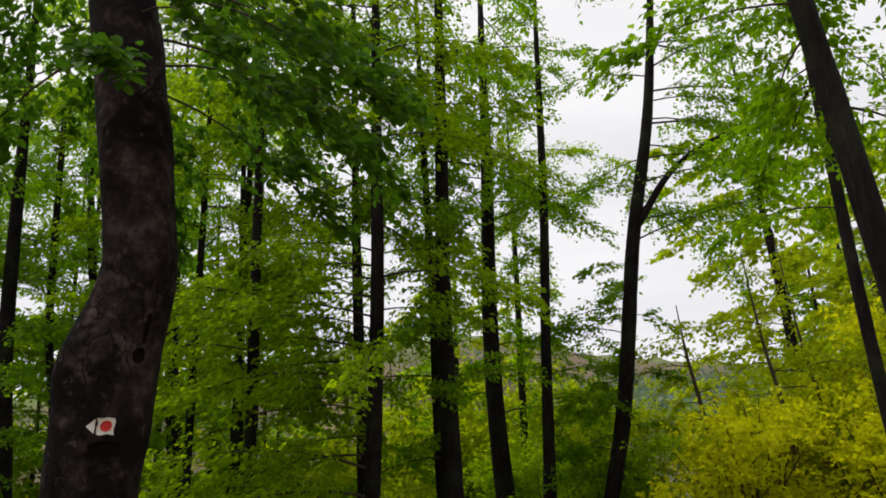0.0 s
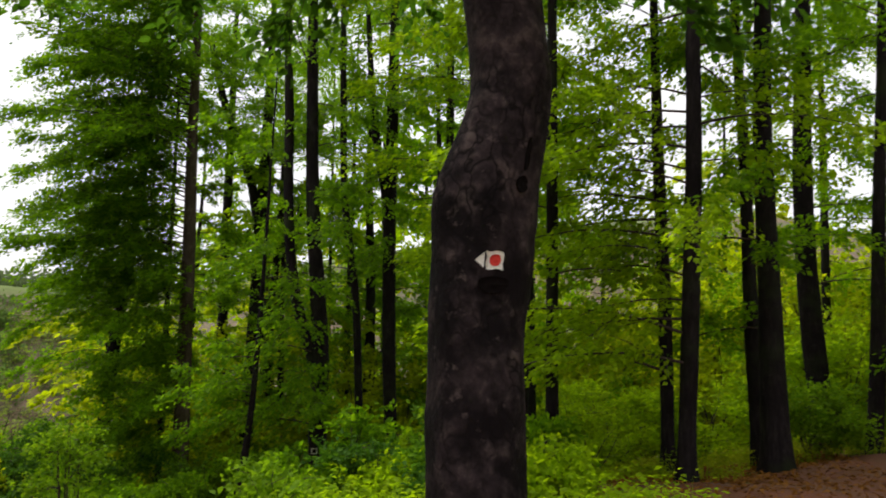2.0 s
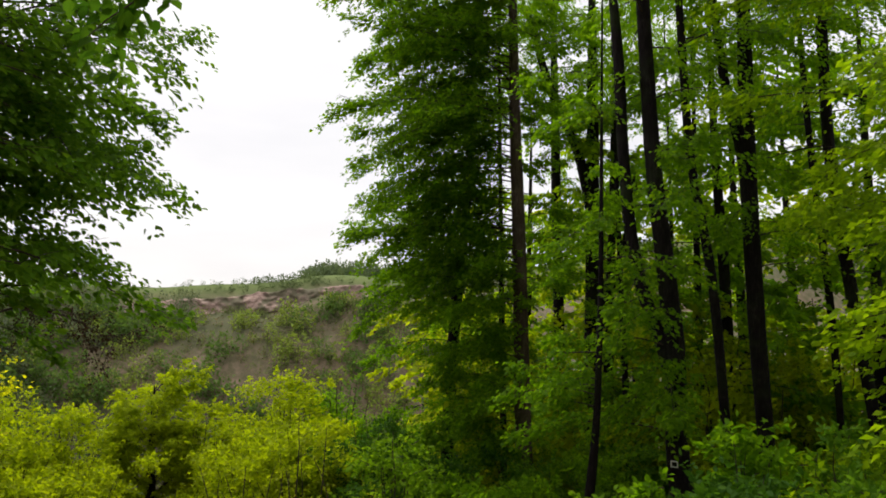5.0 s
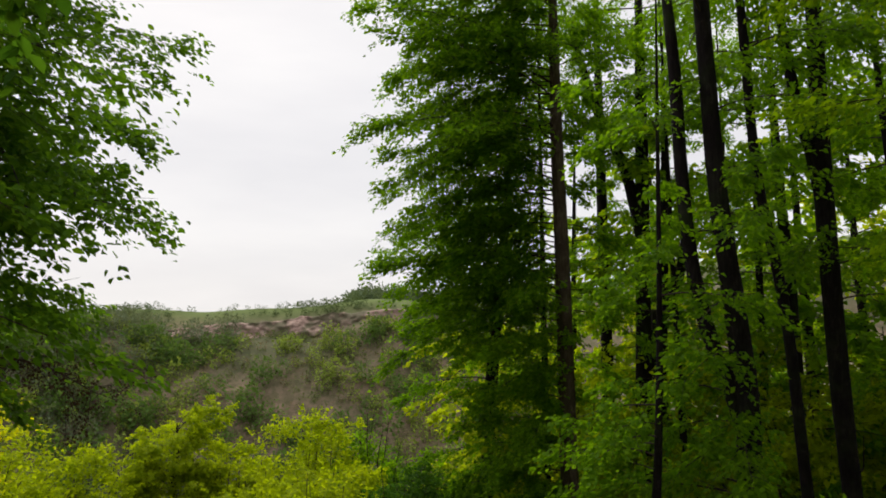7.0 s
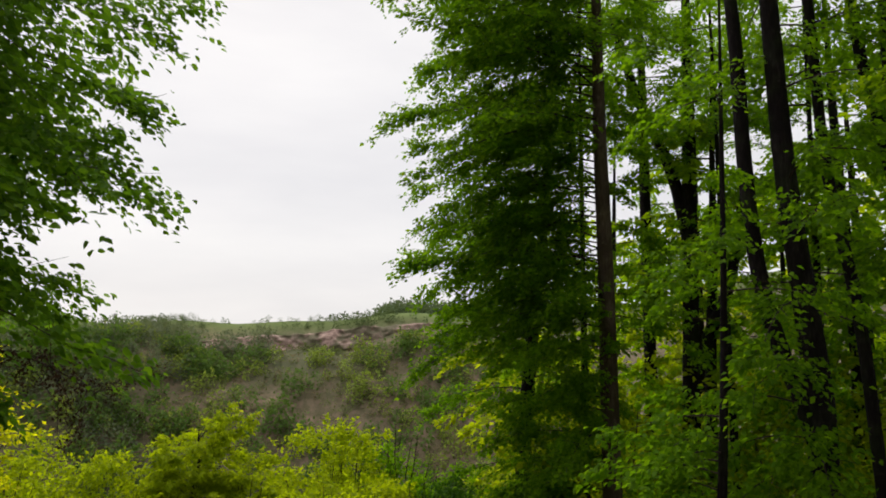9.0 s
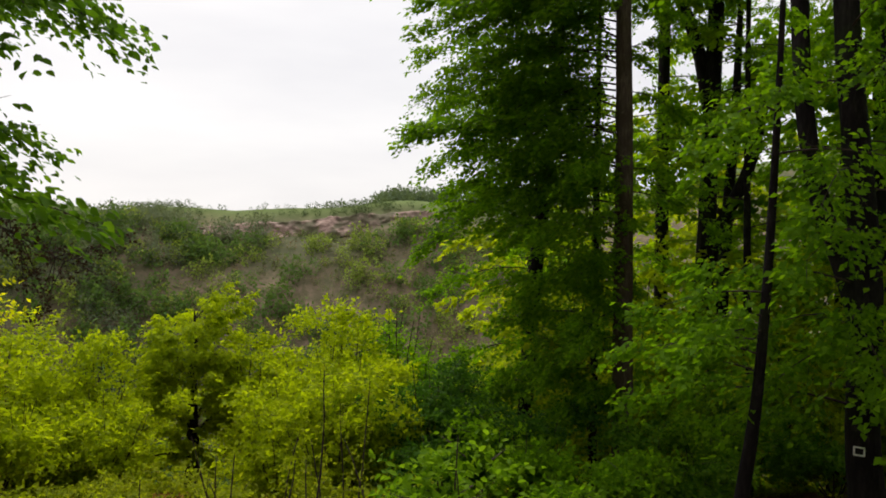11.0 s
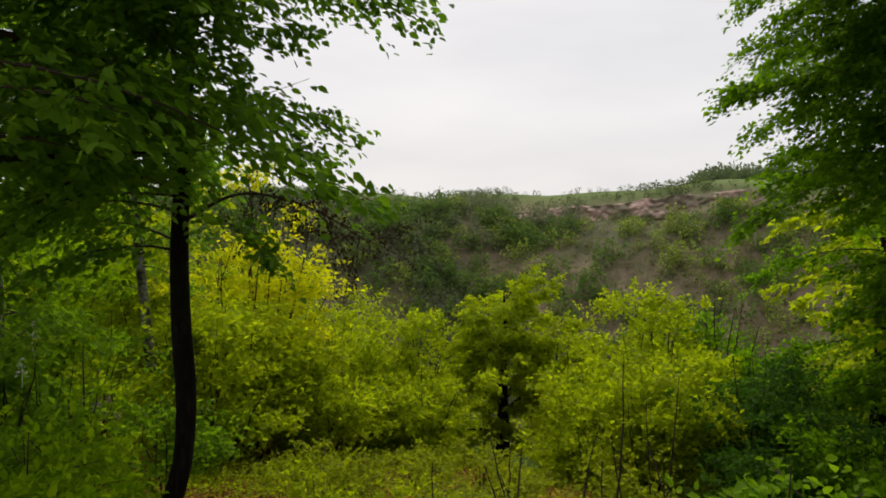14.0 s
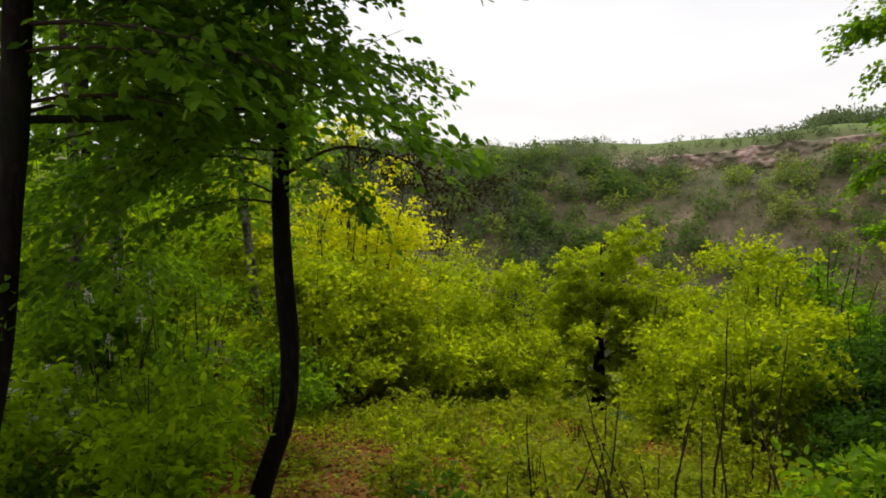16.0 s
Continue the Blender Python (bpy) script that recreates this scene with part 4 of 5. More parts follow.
forest_tree("beech", "pale grey distant beech trunk", nodes=[(-0.7, 21.44, -2.2, 0.21), (-0.7, 21.44, 4.5, 0.195), (-0.71, 21.44, 9.28, 0.18)],
            foliage=BEECH, boughs=(CANOPY, (16, 3.0, 13.0, -1.2, 3.1, 1.5, 3.0),), seed=70, **{**UP, "bark": BARK_GREY})

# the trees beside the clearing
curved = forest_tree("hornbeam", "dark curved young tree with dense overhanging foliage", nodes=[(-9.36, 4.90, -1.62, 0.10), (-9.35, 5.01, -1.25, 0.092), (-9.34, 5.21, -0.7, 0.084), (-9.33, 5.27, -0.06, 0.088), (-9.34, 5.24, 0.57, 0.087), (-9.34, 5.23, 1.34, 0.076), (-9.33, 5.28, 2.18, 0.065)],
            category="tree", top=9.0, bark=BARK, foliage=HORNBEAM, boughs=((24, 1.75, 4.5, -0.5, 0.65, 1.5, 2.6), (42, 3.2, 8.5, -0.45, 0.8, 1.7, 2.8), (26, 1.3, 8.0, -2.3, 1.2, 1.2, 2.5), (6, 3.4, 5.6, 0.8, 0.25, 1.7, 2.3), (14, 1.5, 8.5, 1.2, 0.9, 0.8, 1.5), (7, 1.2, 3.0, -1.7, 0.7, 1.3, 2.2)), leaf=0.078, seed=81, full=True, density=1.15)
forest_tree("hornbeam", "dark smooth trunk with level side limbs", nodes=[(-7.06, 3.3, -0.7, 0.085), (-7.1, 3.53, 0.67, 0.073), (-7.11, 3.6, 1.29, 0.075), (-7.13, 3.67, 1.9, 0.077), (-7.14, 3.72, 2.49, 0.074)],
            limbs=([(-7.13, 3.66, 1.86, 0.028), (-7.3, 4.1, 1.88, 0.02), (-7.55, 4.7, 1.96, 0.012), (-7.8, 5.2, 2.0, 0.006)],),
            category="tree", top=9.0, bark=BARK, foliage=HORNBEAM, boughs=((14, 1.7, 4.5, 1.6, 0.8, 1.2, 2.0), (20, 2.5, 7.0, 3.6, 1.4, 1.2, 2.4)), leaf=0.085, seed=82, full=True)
for k, (label, nodes, tp) in enumerate((("white-barked birch with black marks", [(-12.05, 3.35, -1.9, 0.097), (-12.06, 3.42, -0.78, 0.082), (-12.07, 3.5, 0.25, 0.075), (-12.07, 3.48, 1.6, 0.067)], 9.0),
                                        ("white-barked leaning birch in shrubs", [(-14.64, 5.3, -2.2, 0.08), (-14.64, 5.16, -0.21, 0.073), (-14.65, 5.08, 0.8, 0.067)], 8.0),
                                        ("pale birch with a dark lower trunk", [(-11.44, 2.79, -1.53, 0.107), (-11.47, 2.92, -0.58, 0.094), (-11.52, 3.2, 0.98, 0.063), (-11.52, 3.19, 1.67, 0.06)], 9.0))):
    forest_tree("birch", label, "tree", nodes, top=tp, bark=BIRCH, foliage=MAPLE, boughs=((20, -0.2, 7.0, 0.2, 3.1, 0.9, 2.0),), seed=84 + k, leaf=0.075, group="birches by the clearing")
ym = gz(-18.9, 13.8)
forest_tree("young_maple", "young lime-green tree with a dark short trunk", "tree", [(-18.9, 13.8, ym - 0.15, 0.2), (-18.88, 13.8, ym + 1.3, 0.16), (-18.95, 13.82, ym + 2.4, 0.11), (-18.9, 13.8, ym + 4.2, 0.05)], top=ym + 4.7, bark=BARK, foliage=LIME,
            limbs=([(-18.9, 13.8, ym + 1.5, 0.08), (-18.6, 14.4, ym + 2.3, 0.05), (-18.4, 14.8, ym + 3.4, 0.02)], [(-18.92, 13.8, ym + 1.7, 0.08), (-19.1, 13.2, ym + 2.4, 0.05), (-19.3, 12.8, ym + 3.3, 0.02)], [(-18.9, 13.8, ym + 0.9, 0.05), (-18.7, 13.1, ym + 1.3, 0.03), (-18.5, 12.6, ym + 1.4, 0.012)]),
            boughs=((34, ym + 1.5, ym + 3.2, 0.0, 3.14, 1.0, 1.7), (26, ym + 3.0, ym + 4.6, 0.0, 3.14, 0.7, 1.3), (12, ym + 0.5, ym + 1.6, 0.0, 3.14, 0.5, 1.0)), leaf=0.1, seed=90, density=1.25, lift=(0.5, 1.3), sag=(0.1, 0.6))


def seed_twigs():
    """A withered bough of the curved tree, hung with dry seed clusters."""
    rng = np.random.default_rng(14)
    off = np.array(curved.location)
    wood, seeds = Bundle(), Bundle()
    main = curve_points([(-9.34, 5.2, 1.5, 0.02), (-9.3, 5.75, 1.78, 0.014), (-9.2, 6.3, 1.68, 0.01), (-9.05, 6.85, 1.35, 0.004)], 24)
    main[:, :3] -= off
    wood.add(*tube(main, 6))
    for k in range(60):
        p = main[rng.integers(7, 24), :3]
        d = np.array([rng.normal(0, 0.25), rng.normal(0.12, 0.25), rng.normal(-0.15, 0.25)])
        q = p + d * rng.uniform(0.5, 1.3)
        wood.add(*tube(np.array([[*p, 0.004], [*((p + q) / 2 + [0, 0, 0.02]), 0.003], [*q, 0.0015]]), 4))
        n = 22
        pos = p + (q - p) * rng.uniform(0.35, 1.1, (n, 1)) + rng.normal(0, 0.028, (n, 3))
        seeds.add(*leaf_arrays(pos, rng.normal(0, 1, (n, 3)) + [0, 0, -0.6], rng.normal(0, 1, (n, 3)), rng.uniform(0.025, 0.048, n)))
    tagged(mesh_object("seed_bough", *wood.arrays(), TWIG, curved, "thin withered bough"), kind="stuff")
    tagged(mesh_object("seed_head", *seeds.arrays(), DRY, curved, "dry dark seed clusters", shade=False), kind="stuff")


seed_twigs()


def second_marker():
    """A small pale painted frame on the twin-stemmed beech."""
    c0 = np.array([-3.97, 13.27])
    th = math.atan2(4.49 - 13.27, -2.48 + 3.97) - 0.1
    off = np.array(twin.location)
    for name, s0, s1, h0, h1 in (("marker_bar", -0.055, 0.055, 0.035, 0.05), ("marker_bar", -0.055, 0.055, -0.05, -0.035), ("marker_bar", -0.055, -0.04, -0.0345, 0.0345), ("marker_bar", 0.04, 0.055, -0.0345, 0.0345)):
        v = []
        for lift in (0.178, 0.192):
            for s in np.linspace(s0, s1, 5):
                for h in (h0, h1):
                    a = th + s / 0.18
                    v.append((c0[0] + math.cos(a) * lift - off[0], c0[1] + math.sin(a) * lift - off[1], -0.58 + h - off[2]))
        f = []
        for k in range(4):
            f += [(10 + 2 * k, 12 + 2 * k, 13 + 2 * k, 11 + 2 * k), (2 * k, 2 * k + 1, 2 * k + 3, 2 * k + 2), (2 * k + 1, 11 + 2 * k, 13 + 2 * k, 2 * k + 3), (2 * k, 2 * k + 2, 12 + 2 * k, 10 + 2 * k)]
        f += [(0, 10, 11, 1), (8, 9, 19, 18)]
        mesh_object(name, np.array(v), np.array(f), PAINT_WHITE, twin, "pale painted marker edge", shade=False)


second_marker()

# ---------------------------------------------------------------- background forest
def background_beech(seed, foliage):
    x, y = 40.0 + seed, 60.0
    g = gz(x, y)
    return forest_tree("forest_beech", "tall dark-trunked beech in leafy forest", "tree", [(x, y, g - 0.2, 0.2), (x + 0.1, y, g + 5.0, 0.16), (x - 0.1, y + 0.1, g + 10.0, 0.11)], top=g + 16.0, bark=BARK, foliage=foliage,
                       boughs=((36, g + 1.8, g + 13.0, 0.0, 3.14, 1.8, 3.4),), leaf=0.25, seed=seed, density=0.55, group="background forest", sides=10)


# Brighter leaf colours here stand in for light coming through the wood.
models = [background_beech(101, BEECH_BRIGHT), background_beech(102, LIME), background_beech(103, BEECH)]
rngb = np.random.default_rng(77)
placed = []
for ring, (r0, r1, count) in enumerate(((21, 30, 15), (30, 44, 26))):
    made = 0
    while made < count:
        yaw, d = rngb.uniform(-62, 37), rngb.uniform(r0, r1)
        if -34 < yaw < -11:
            continue
        x, y = 1.0 - d * math.sin(radians(yaw)), 1.0 + d * math.cos(radians(yaw))
        if any(math.hypot(x - a, y - b) < 2.6 for a, b in placed):
            continue
        placed.append((x, y))
        made += 1
for k in range(8):
    yaw, d = rngb.uniform(120, 280), rngb.uniform(14, 24)
    placed.append((0.5 - d * math.sin(radians(yaw)), 1.5 + d * math.cos(radians(yaw))))
placed += [(-24.0, 5.1), (-23.0, 1.5), (-20.0, -5.0), (-15.0, -5.0), (-26.0, 3.0)]
for k, (x, y) in enumerate(placed):
    src = models[k % 3]
    if k < 3:
        src.location = (x, y, gz(x, y))
        continue
    s = rngb.uniform(0.8, 1.15)
    made = copy_thing(src, pose(x, y, gz(x, y), 0, 0, rngb.uniform(0, 360)))
    made.scale = (s, s, s)

# ---------------------------------------------------------------- shrubs
def clearing_at(x, y):
    """1 in the open clearing, 0 under the trees."""
    return math.exp(-(((x + 10) / 5.0) ** 2 + ((y - 8.3) / 3.0) ** 2))


BELT = "shrubs along the clearing"
for k, (x, y, h, r, mat, label) in enumerate((
        (-16.5, 7.2, 5.5, 1.35, YELLOW, "tall bright yellow flowering shrub"), (-15.2, 6.5, 3.6, 1.4, LIME, "lime-green leafy shrub beside the clearing"), (-13.5, 5.9, 2.7, 1.1, LIME, "lime-green leafy shrub beside the clearing"),
        (-17.9, 9.2, 3.8, 1.6, LIME, "rounded lime-green shrub beside the clearing"), (-18.4, 11.1, 3.6, 1.3, LIME, "upright lime-green shrub beside the clearing"), (-17.6, 14.7, 4.5, 0.8, LIME, "slender lime-green sapling bush"),
        (-16.0, 14.2, 3.2, 1.3, LIME, "lime-green leafy shrub beside the clearing"), (-14.2, 14.3, 4.3, 1.4, LIME, "tall lime-green shrub beside the clearing"), (-12.6, 13.4, 3.6, 1.3, LIME, "lime-green leafy shrub below a beech"),
        (-11.6, 12.2, 2.4, 1.1, LIME, "lime-green leafy shrub below a beech"), (-13.4, 12.4, 1.9, 1.0, LIME, "low lime-green shrub beside the clearing"), (-16.6, 10.6, 2.2, 1.1, LIME, "low lime-green shrub beside the clearing"),
        (-15.3, 8.2, 2.1, 1.1, LIME, "low lime-green shrub beside the clearing"), (-20.5, 8.0, 4.6, 1.8, LIME, "lime-green leafy shrub beside the clearing"), (-20.8, 10.3, 3.8, 1.6, LIME, "lime-green leafy shrub beside the clearing"),
        (-21.0, 13.0, 3.4, 1.4, LIME, "lime-green leafy shrub beside the clearing"), (-20.0, 16.2, 4.0, 1.4, LIME, "lime-green leafy shrub beside the clearing"), (-17.0, 17.0, 4.6, 1.5, LIME, "tall lime-green shrub beside the clearing"),
        (-14.4, 16.6, 4.8, 1.5, BEECH, "tall green shrub below beeches"), (-18.2, 5.6, 5.0, 1.8, LIME, "tall lime-green shrub beside the clearing"), (-15.6, 3.4, 3.4, 1.4, BEECH_BRIGHT, "bright green shrub in shade"),
        (-13.0, 3.0, 2.6, 1.1, BEECH_BRIGHT, "bright green shrub in shade"), (-17.5, 1.2, 4.2, 1.7, BEECH_BRIGHT, "tall green shrub in shade"), (-12.6, 0.6, 3.0, 1.3, BEECH, "green shrub in shade"),
        (9.6, 11.9, 3.2, 1.7, YELLOW, "yellow-green shrub at the wood edge"), (11.2, 11.0, 3.8, 1.7, LIME, "tall lime-green shrub at the wood edge"), (8.2, 10.2, 3.0, 1.4, YELLOW, "yellow-green shrub at the wood edge"),
        (10.0, 9.0, 3.2, 1.5, YELLOW, "yellow-green shrub at the wood edge"), (12.6, 13.5, 4.4, 2.0, LIME, "tall lime-green shrub at the wood edge"), (7.6, 14.8, 2.6, 1.2, BEECH_BRIGHT, "green shrub under the trees"),
        (6.5, 17.0, 3.0, 1.6, BEECH_BRIGHT, "green shrub under the trees"), (9.2, 17.5, 3.4, 1.8, LIME, "lime-green shrub at the wood edge"), (11.2, 16.0, 3.0, 1.6, BEECH_BRIGHT, "green shrub at the wood edge"), (8.0, 20.5, 4.0, 2.0, BEECH_BRIGHT, "green shrub under the trees"),
        (-15.0, 1.8, 3.6, 1.5, LIME, "lime-green shrub behind the birches"), (-17.0, 2.6, 4.6, 1.7, BEECH_BRIGHT, "tall green shrub behind the birches"), (-13.4, 1.4, 3.2, 1.3, BEECH_BRIGHT, "bright green shrub behind the birches"))):
    shrub("shrub", label, "shrub", x, y, h, r, mat, 200 + k, count=int(3600 * r * h / 2 + 1200), leaf=0.095, stems=13, group=BELT)

for k, (x, y, hh) in enumerate(((9.3, 10.9, 5.2), (10.4, 11.4, 5.9), (11.0, 10.0, 5.0), (8.7, 12.6, 4.6))):
    g = gz(x, y)
    forest_tree("young_birch", "slender young tree with sparse lime leaves", "tree", [(x, y, g - 0.1, 0.06), (x + 0.1, y, g + 2.0, 0.045), (x - 0.1, y + 0.1, g + 3.8, 0.025)], top=g + hh, bark=BARK_BROWN, foliage=LIME,
                boughs=((22, g + 1.6, g + hh - 0.2, 0.0, 3.14, 0.6, 1.5),), leaf=0.1, seed=170 + k, density=0.6, sides=8, group="young trees at the wood edge")


def bare_shrub(x, y, h, seed):
    """A leafless bush of reddish upright twigs."""
    rng = np.random.default_rng(seed)
    root = new("bare_shrub")
    root.location = (x, y, gz(x, y) - 0.05)
    wood = Bundle()
    for k in range(46):
        a, reach = rng.uniform(0, 6.283), rng.uniform(0.1, 0.75)
        hh = h * rng.uniform(0.55, 1.0)
        q = np.linspace(0, 1, 6)
        p = np.stack([np.cos(a) * reach * q**1.3, np.sin(a) * reach * q**1.3, hh * q], 1) + rng.normal(0, 0.03, (6, 3)) * q[:, None]
        wood.add(*tube(np.column_stack([p, 0.022 * (1 - 0.75 * q)]), 4))
        for j in range(5):
            o = p[rng.integers(2, 6)]
            e = o + np.array([rng.normal(0, 0.16), rng.normal(0, 0.16), rng.uniform(0.25, 0.6)])
            wood.add(*tube(np.array([[*o, 0.01], [*((o + e) / 2), 0.008], [*e, 0.004]]), 3))
    tagged(mesh_object("twig", *wood.arrays(), RED_TWIG, root), kind="stuff")
    tagged(root, "leafless bush of reddish upright twigs", "shrub", "bare reddish shrubs")


for k, (x, y, h) in enumerate(((-20.6, 17.6, 4.7), (-20.0, 18.6, 4.3), (-22.4, 10.0, 4.0), (-21.8, 9.0, 3.8))):
    bare_shrub(x, y, h, 180 + k)

rngs = np.random.default_rng(55)
for k in range(30):
    u, v = rngs.uniform(16.5, 22.0), rngs.uniform(-11.5, 2.0)
    x, y = (v - u) / math.sqrt(2), (v + u) / math.sqrt(2)
    gap = abs((x + 2.65) * 9.1 + (y - 4.7) * 16.25) / 18.6
    if clearing_at(x, y) > 0.45 or gap < 1.7:
        continue
    mat = LIME if x < -10.5 else BEECH
    shrub("shrub", "low leafy spring-green shrub in thicket", "shrub", x, y, rngs.uniform(1.5, 2.6), rngs.uniform(0.8, 1.3), mat, 700 + k, count=4200, leaf=0.08, stems=8, group=BELT)

# Added thicket whose lime colour stands in for light between the trunks.
thicket = shrub("thicket_shrub", "lime-green thicket behind the trunks, light put in its leaf colour", "shrub", 1.0, 22.0, 4.2, 1.7, LIME, 760, count=5200, leaf=0.13, stems=9, group="thicket beyond the trunks")
for k in range(46):
    yaw, d = (rngs.uniform(-10, 36), rngs.uniform(19.5, 29)) if k < 30 else (rngs.uniform(-21, -9), rngs.uniform(19, 30))
    x, y = 1.0 - d * math.sin(radians(yaw)), 1.0 + d * math.cos(radians(yaw))
    made = copy_thing(thicket, pose(x, y, gz(x, y), 0, 0, rngs.uniform(0, 360)))
    s = rngs.uniform(0.8, 1.5)
    made.scale = (s, s, s)

UNDER = "undergrowth under the trees"
for k, (x, y, h, r) in enumerate(((-9.4, 12.4, 1.8, 0.9), (-8.0, 12.6, 1.5, 0.8), (-10.6, 13.4, 2.6, 1.0), (-6.4, 12.9, 1.1, 0.7), (-7.2, 14.8, 1.6, 0.8), (-7.0, 16.6, 1.8, 0.9), (-5.4, 18.6, 2.0, 1.0),
                                  (-2.2, 12.4, 1.0, 0.7), (-1.2, 11.2, 1.1, 0.7), (-0.4, 10.4, 1.2, 0.7), (0.9, 11.8, 1.3, 0.8), (1.4, 13.6, 1.6, 0.9), (-1.6, 14.4, 1.5, 0.9), (-1.6, 9.6, 0.9, 0.6),
                                  (-1.4, 8.4, 0.8, 0.6), (-2.2, 7.2, 0.7, 0.5), (0.6, 8.0, 0.8, 0.6), (-6.2, 10.4, 0.8, 0.5), (-7.8, 18.6, 2.2, 1.0), (-11.8, 15.2, 3.0, 1.2), (-8.9, 14.0, 2.0, 0.9),
                                  (4.6, 13.0, 1.4, 0.9), (3.0, 13.8, 1.6, 1.0), (1.2, 16.5, 2.2, 1.2), (-0.8, 17.0, 2.2, 1.1), (-4.6, 21.0, 2.4, 1.2), (5.0, 17.0, 2.2, 1.2))):
    # Deeper greens at low x carry the shade inside the wood.
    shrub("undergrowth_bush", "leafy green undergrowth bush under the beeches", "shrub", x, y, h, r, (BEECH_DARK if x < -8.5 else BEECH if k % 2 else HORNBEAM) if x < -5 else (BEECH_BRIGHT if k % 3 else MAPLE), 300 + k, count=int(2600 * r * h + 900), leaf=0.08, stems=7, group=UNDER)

for k, (x, y, h, r) in enumerate(((-2.5, 8.5, 0.9, 0.4), (-1.8, 8.8, 1.3, 0.45), (-0.9, 8.7, 1.0, 0.4), (-2.1, 9.7, 1.5, 0.5), (-0.3, 9.3, 1.2, 0.4), (-1.2, 10.0, 1.3, 0.5), (0.4, 9.6, 1.0, 0.4), (-0.6, 7.6, 0.6, 0.35))):
    # Some bushes take the darker green as painted shade.
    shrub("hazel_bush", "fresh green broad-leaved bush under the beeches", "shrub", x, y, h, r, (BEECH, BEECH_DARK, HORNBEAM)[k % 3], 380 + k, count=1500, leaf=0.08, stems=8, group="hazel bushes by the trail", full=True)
shrub("maple_sapling", "broad-leaved bright green maple sapling beside the clearing", "sapling", -4.45, 6.95, 1.5, 0.28, MAPLE, 401, count=2600, leaf=0.048, stems=6, full=True, low=0.2)
shrub("maple_sapling", "low bright green maple sapling in the grass", "sapling", -5.0, 7.7, 1.1, 0.26, MAPLE, 402, count=1500, leaf=0.048, stems=5, full=True, low=0.2)
for k, (x, y, h, r) in enumerate(((-8.0, 4.1, 1.4, 0.5), (-8.9, 3.8, 1.6, 0.6), (-10.2, 4.2, 1.9, 0.8), (-10.9, 5.2, 1.6, 0.7), (-7.4, 4.2, 0.9, 0.45), (-9.6, 2.8, 1.5, 0.8), (-8.3, 3.0, 1.2, 0.7), (-11.6, 4.4, 2.4, 0.9))):
    shrub("broadleaf_bush", "fresh green broad-leaved bush near a dark trunk", "shrub", x, y, h, r, (BEECH_BRIGHT, MAPLE)[k % 2], 420 + k, count=2000, leaf=0.07, stems=7, group="bushes by the clearing", full=True)


def blossoms(root, name, label, spots, build):
    """Blossom clusters standing on the shoots of a bush."""
    off = np.array(root.location)
    for k, p in enumerate(spots):
        b = Bundle()
        build(np.random.default_rng(900 + k), np.array(p) - off, b)
        mesh_object(name, *b.arrays(), BLOSSOM, root, label if k == 0 else "", shade=False)


def umbel(rng, p, b):
    """A flat plate of tiny florets on short stalks."""
    a, q = rng.uniform(0, 6.283, 60), 0.075 * np.sqrt(rng.uniform(0, 1, 60))
    pos = p + np.stack([np.cos(a) * q, np.sin(a) * q, rng.normal(0, 0.008, 60) - q * 0.25], 1)
    b.add(*leaf_arrays(pos, rng.normal(0, 1, (60, 3)), rng.normal(0, 0.5, (60, 3)) + [0, 0, 1], rng.uniform(0.012, 0.022, 60), 1.0))
    for k in range(7):
        b.add(*tube(np.array([[*(p - [0, 0, 0.12]), 0.003], [*((p + pos[k]) / 2 - [0, 0, 0.05]), 0.002], [*pos[k], 0.0015]]), 3))


def candle(rng, p, b):
    """An upright cone of florets."""
    t, a = rng.uniform(0, 1, 80), rng.uniform(0, 6.283, 80)
    q = 0.042 * (1.05 - t)
    pos = p + np.stack([np.cos(a) * q, np.sin(a) * q, 0.18 * t], 1)
    b.add(*leaf_arrays(pos, np.stack([np.cos(a), np.sin(a), 0.3 + 0 * a], 1), rng.normal(0, 0.6, (80, 3)) + [0, 0, 1], rng.uniform(0.014, 0.026, 80), 0.9))
    b.add(*tube(np.array([[*(p - [0, 0, 0.1]), 0.006], [*(p + [0, 0, 0.05]), 0.005], [*(p + [0, 0, 0.19]), 0.002]]), 4))


elder = shrub("elder_bush", "green elder bush with flat white flower heads", "shrub", -8.8, 3.35, 0.95, 0.5, MAPLE, 460, count=1500, leaf=0.075, stems=7, full=True)
blossoms(elder, "flower_head", "flat white flower heads", [(-8.6, 3.5, -0.05), (-8.75, 3.2, 0.0), (-8.5, 3.3, -0.2), (-8.7, 3.6, -0.25), (-8.9, 3.1, -0.1), (-8.45, 3.55, -0.32), (-8.95, 3.4, 0.05)], umbel)
chestnut = shrub("horse_chestnut", "young broad-leaved chestnut with pale flower candles", "tree", -10.9, 3.55, 2.3, 0.75, MAPLE, 461, count=3200, leaf=0.12, stems=8, full=True, low=0.25)
blossoms(chestnut, "flower_candle", "upright pale flower candles", [(-10.5, 3.7, 0.6), (-10.6, 3.4, 0.25), (-10.4, 3.6, -0.2), (-10.5, 3.9, 0.05), (-10.7, 3.2, 0.75), (-10.4, 3.3, -0.45), (-10.45, 4.0, 0.4)], candle)
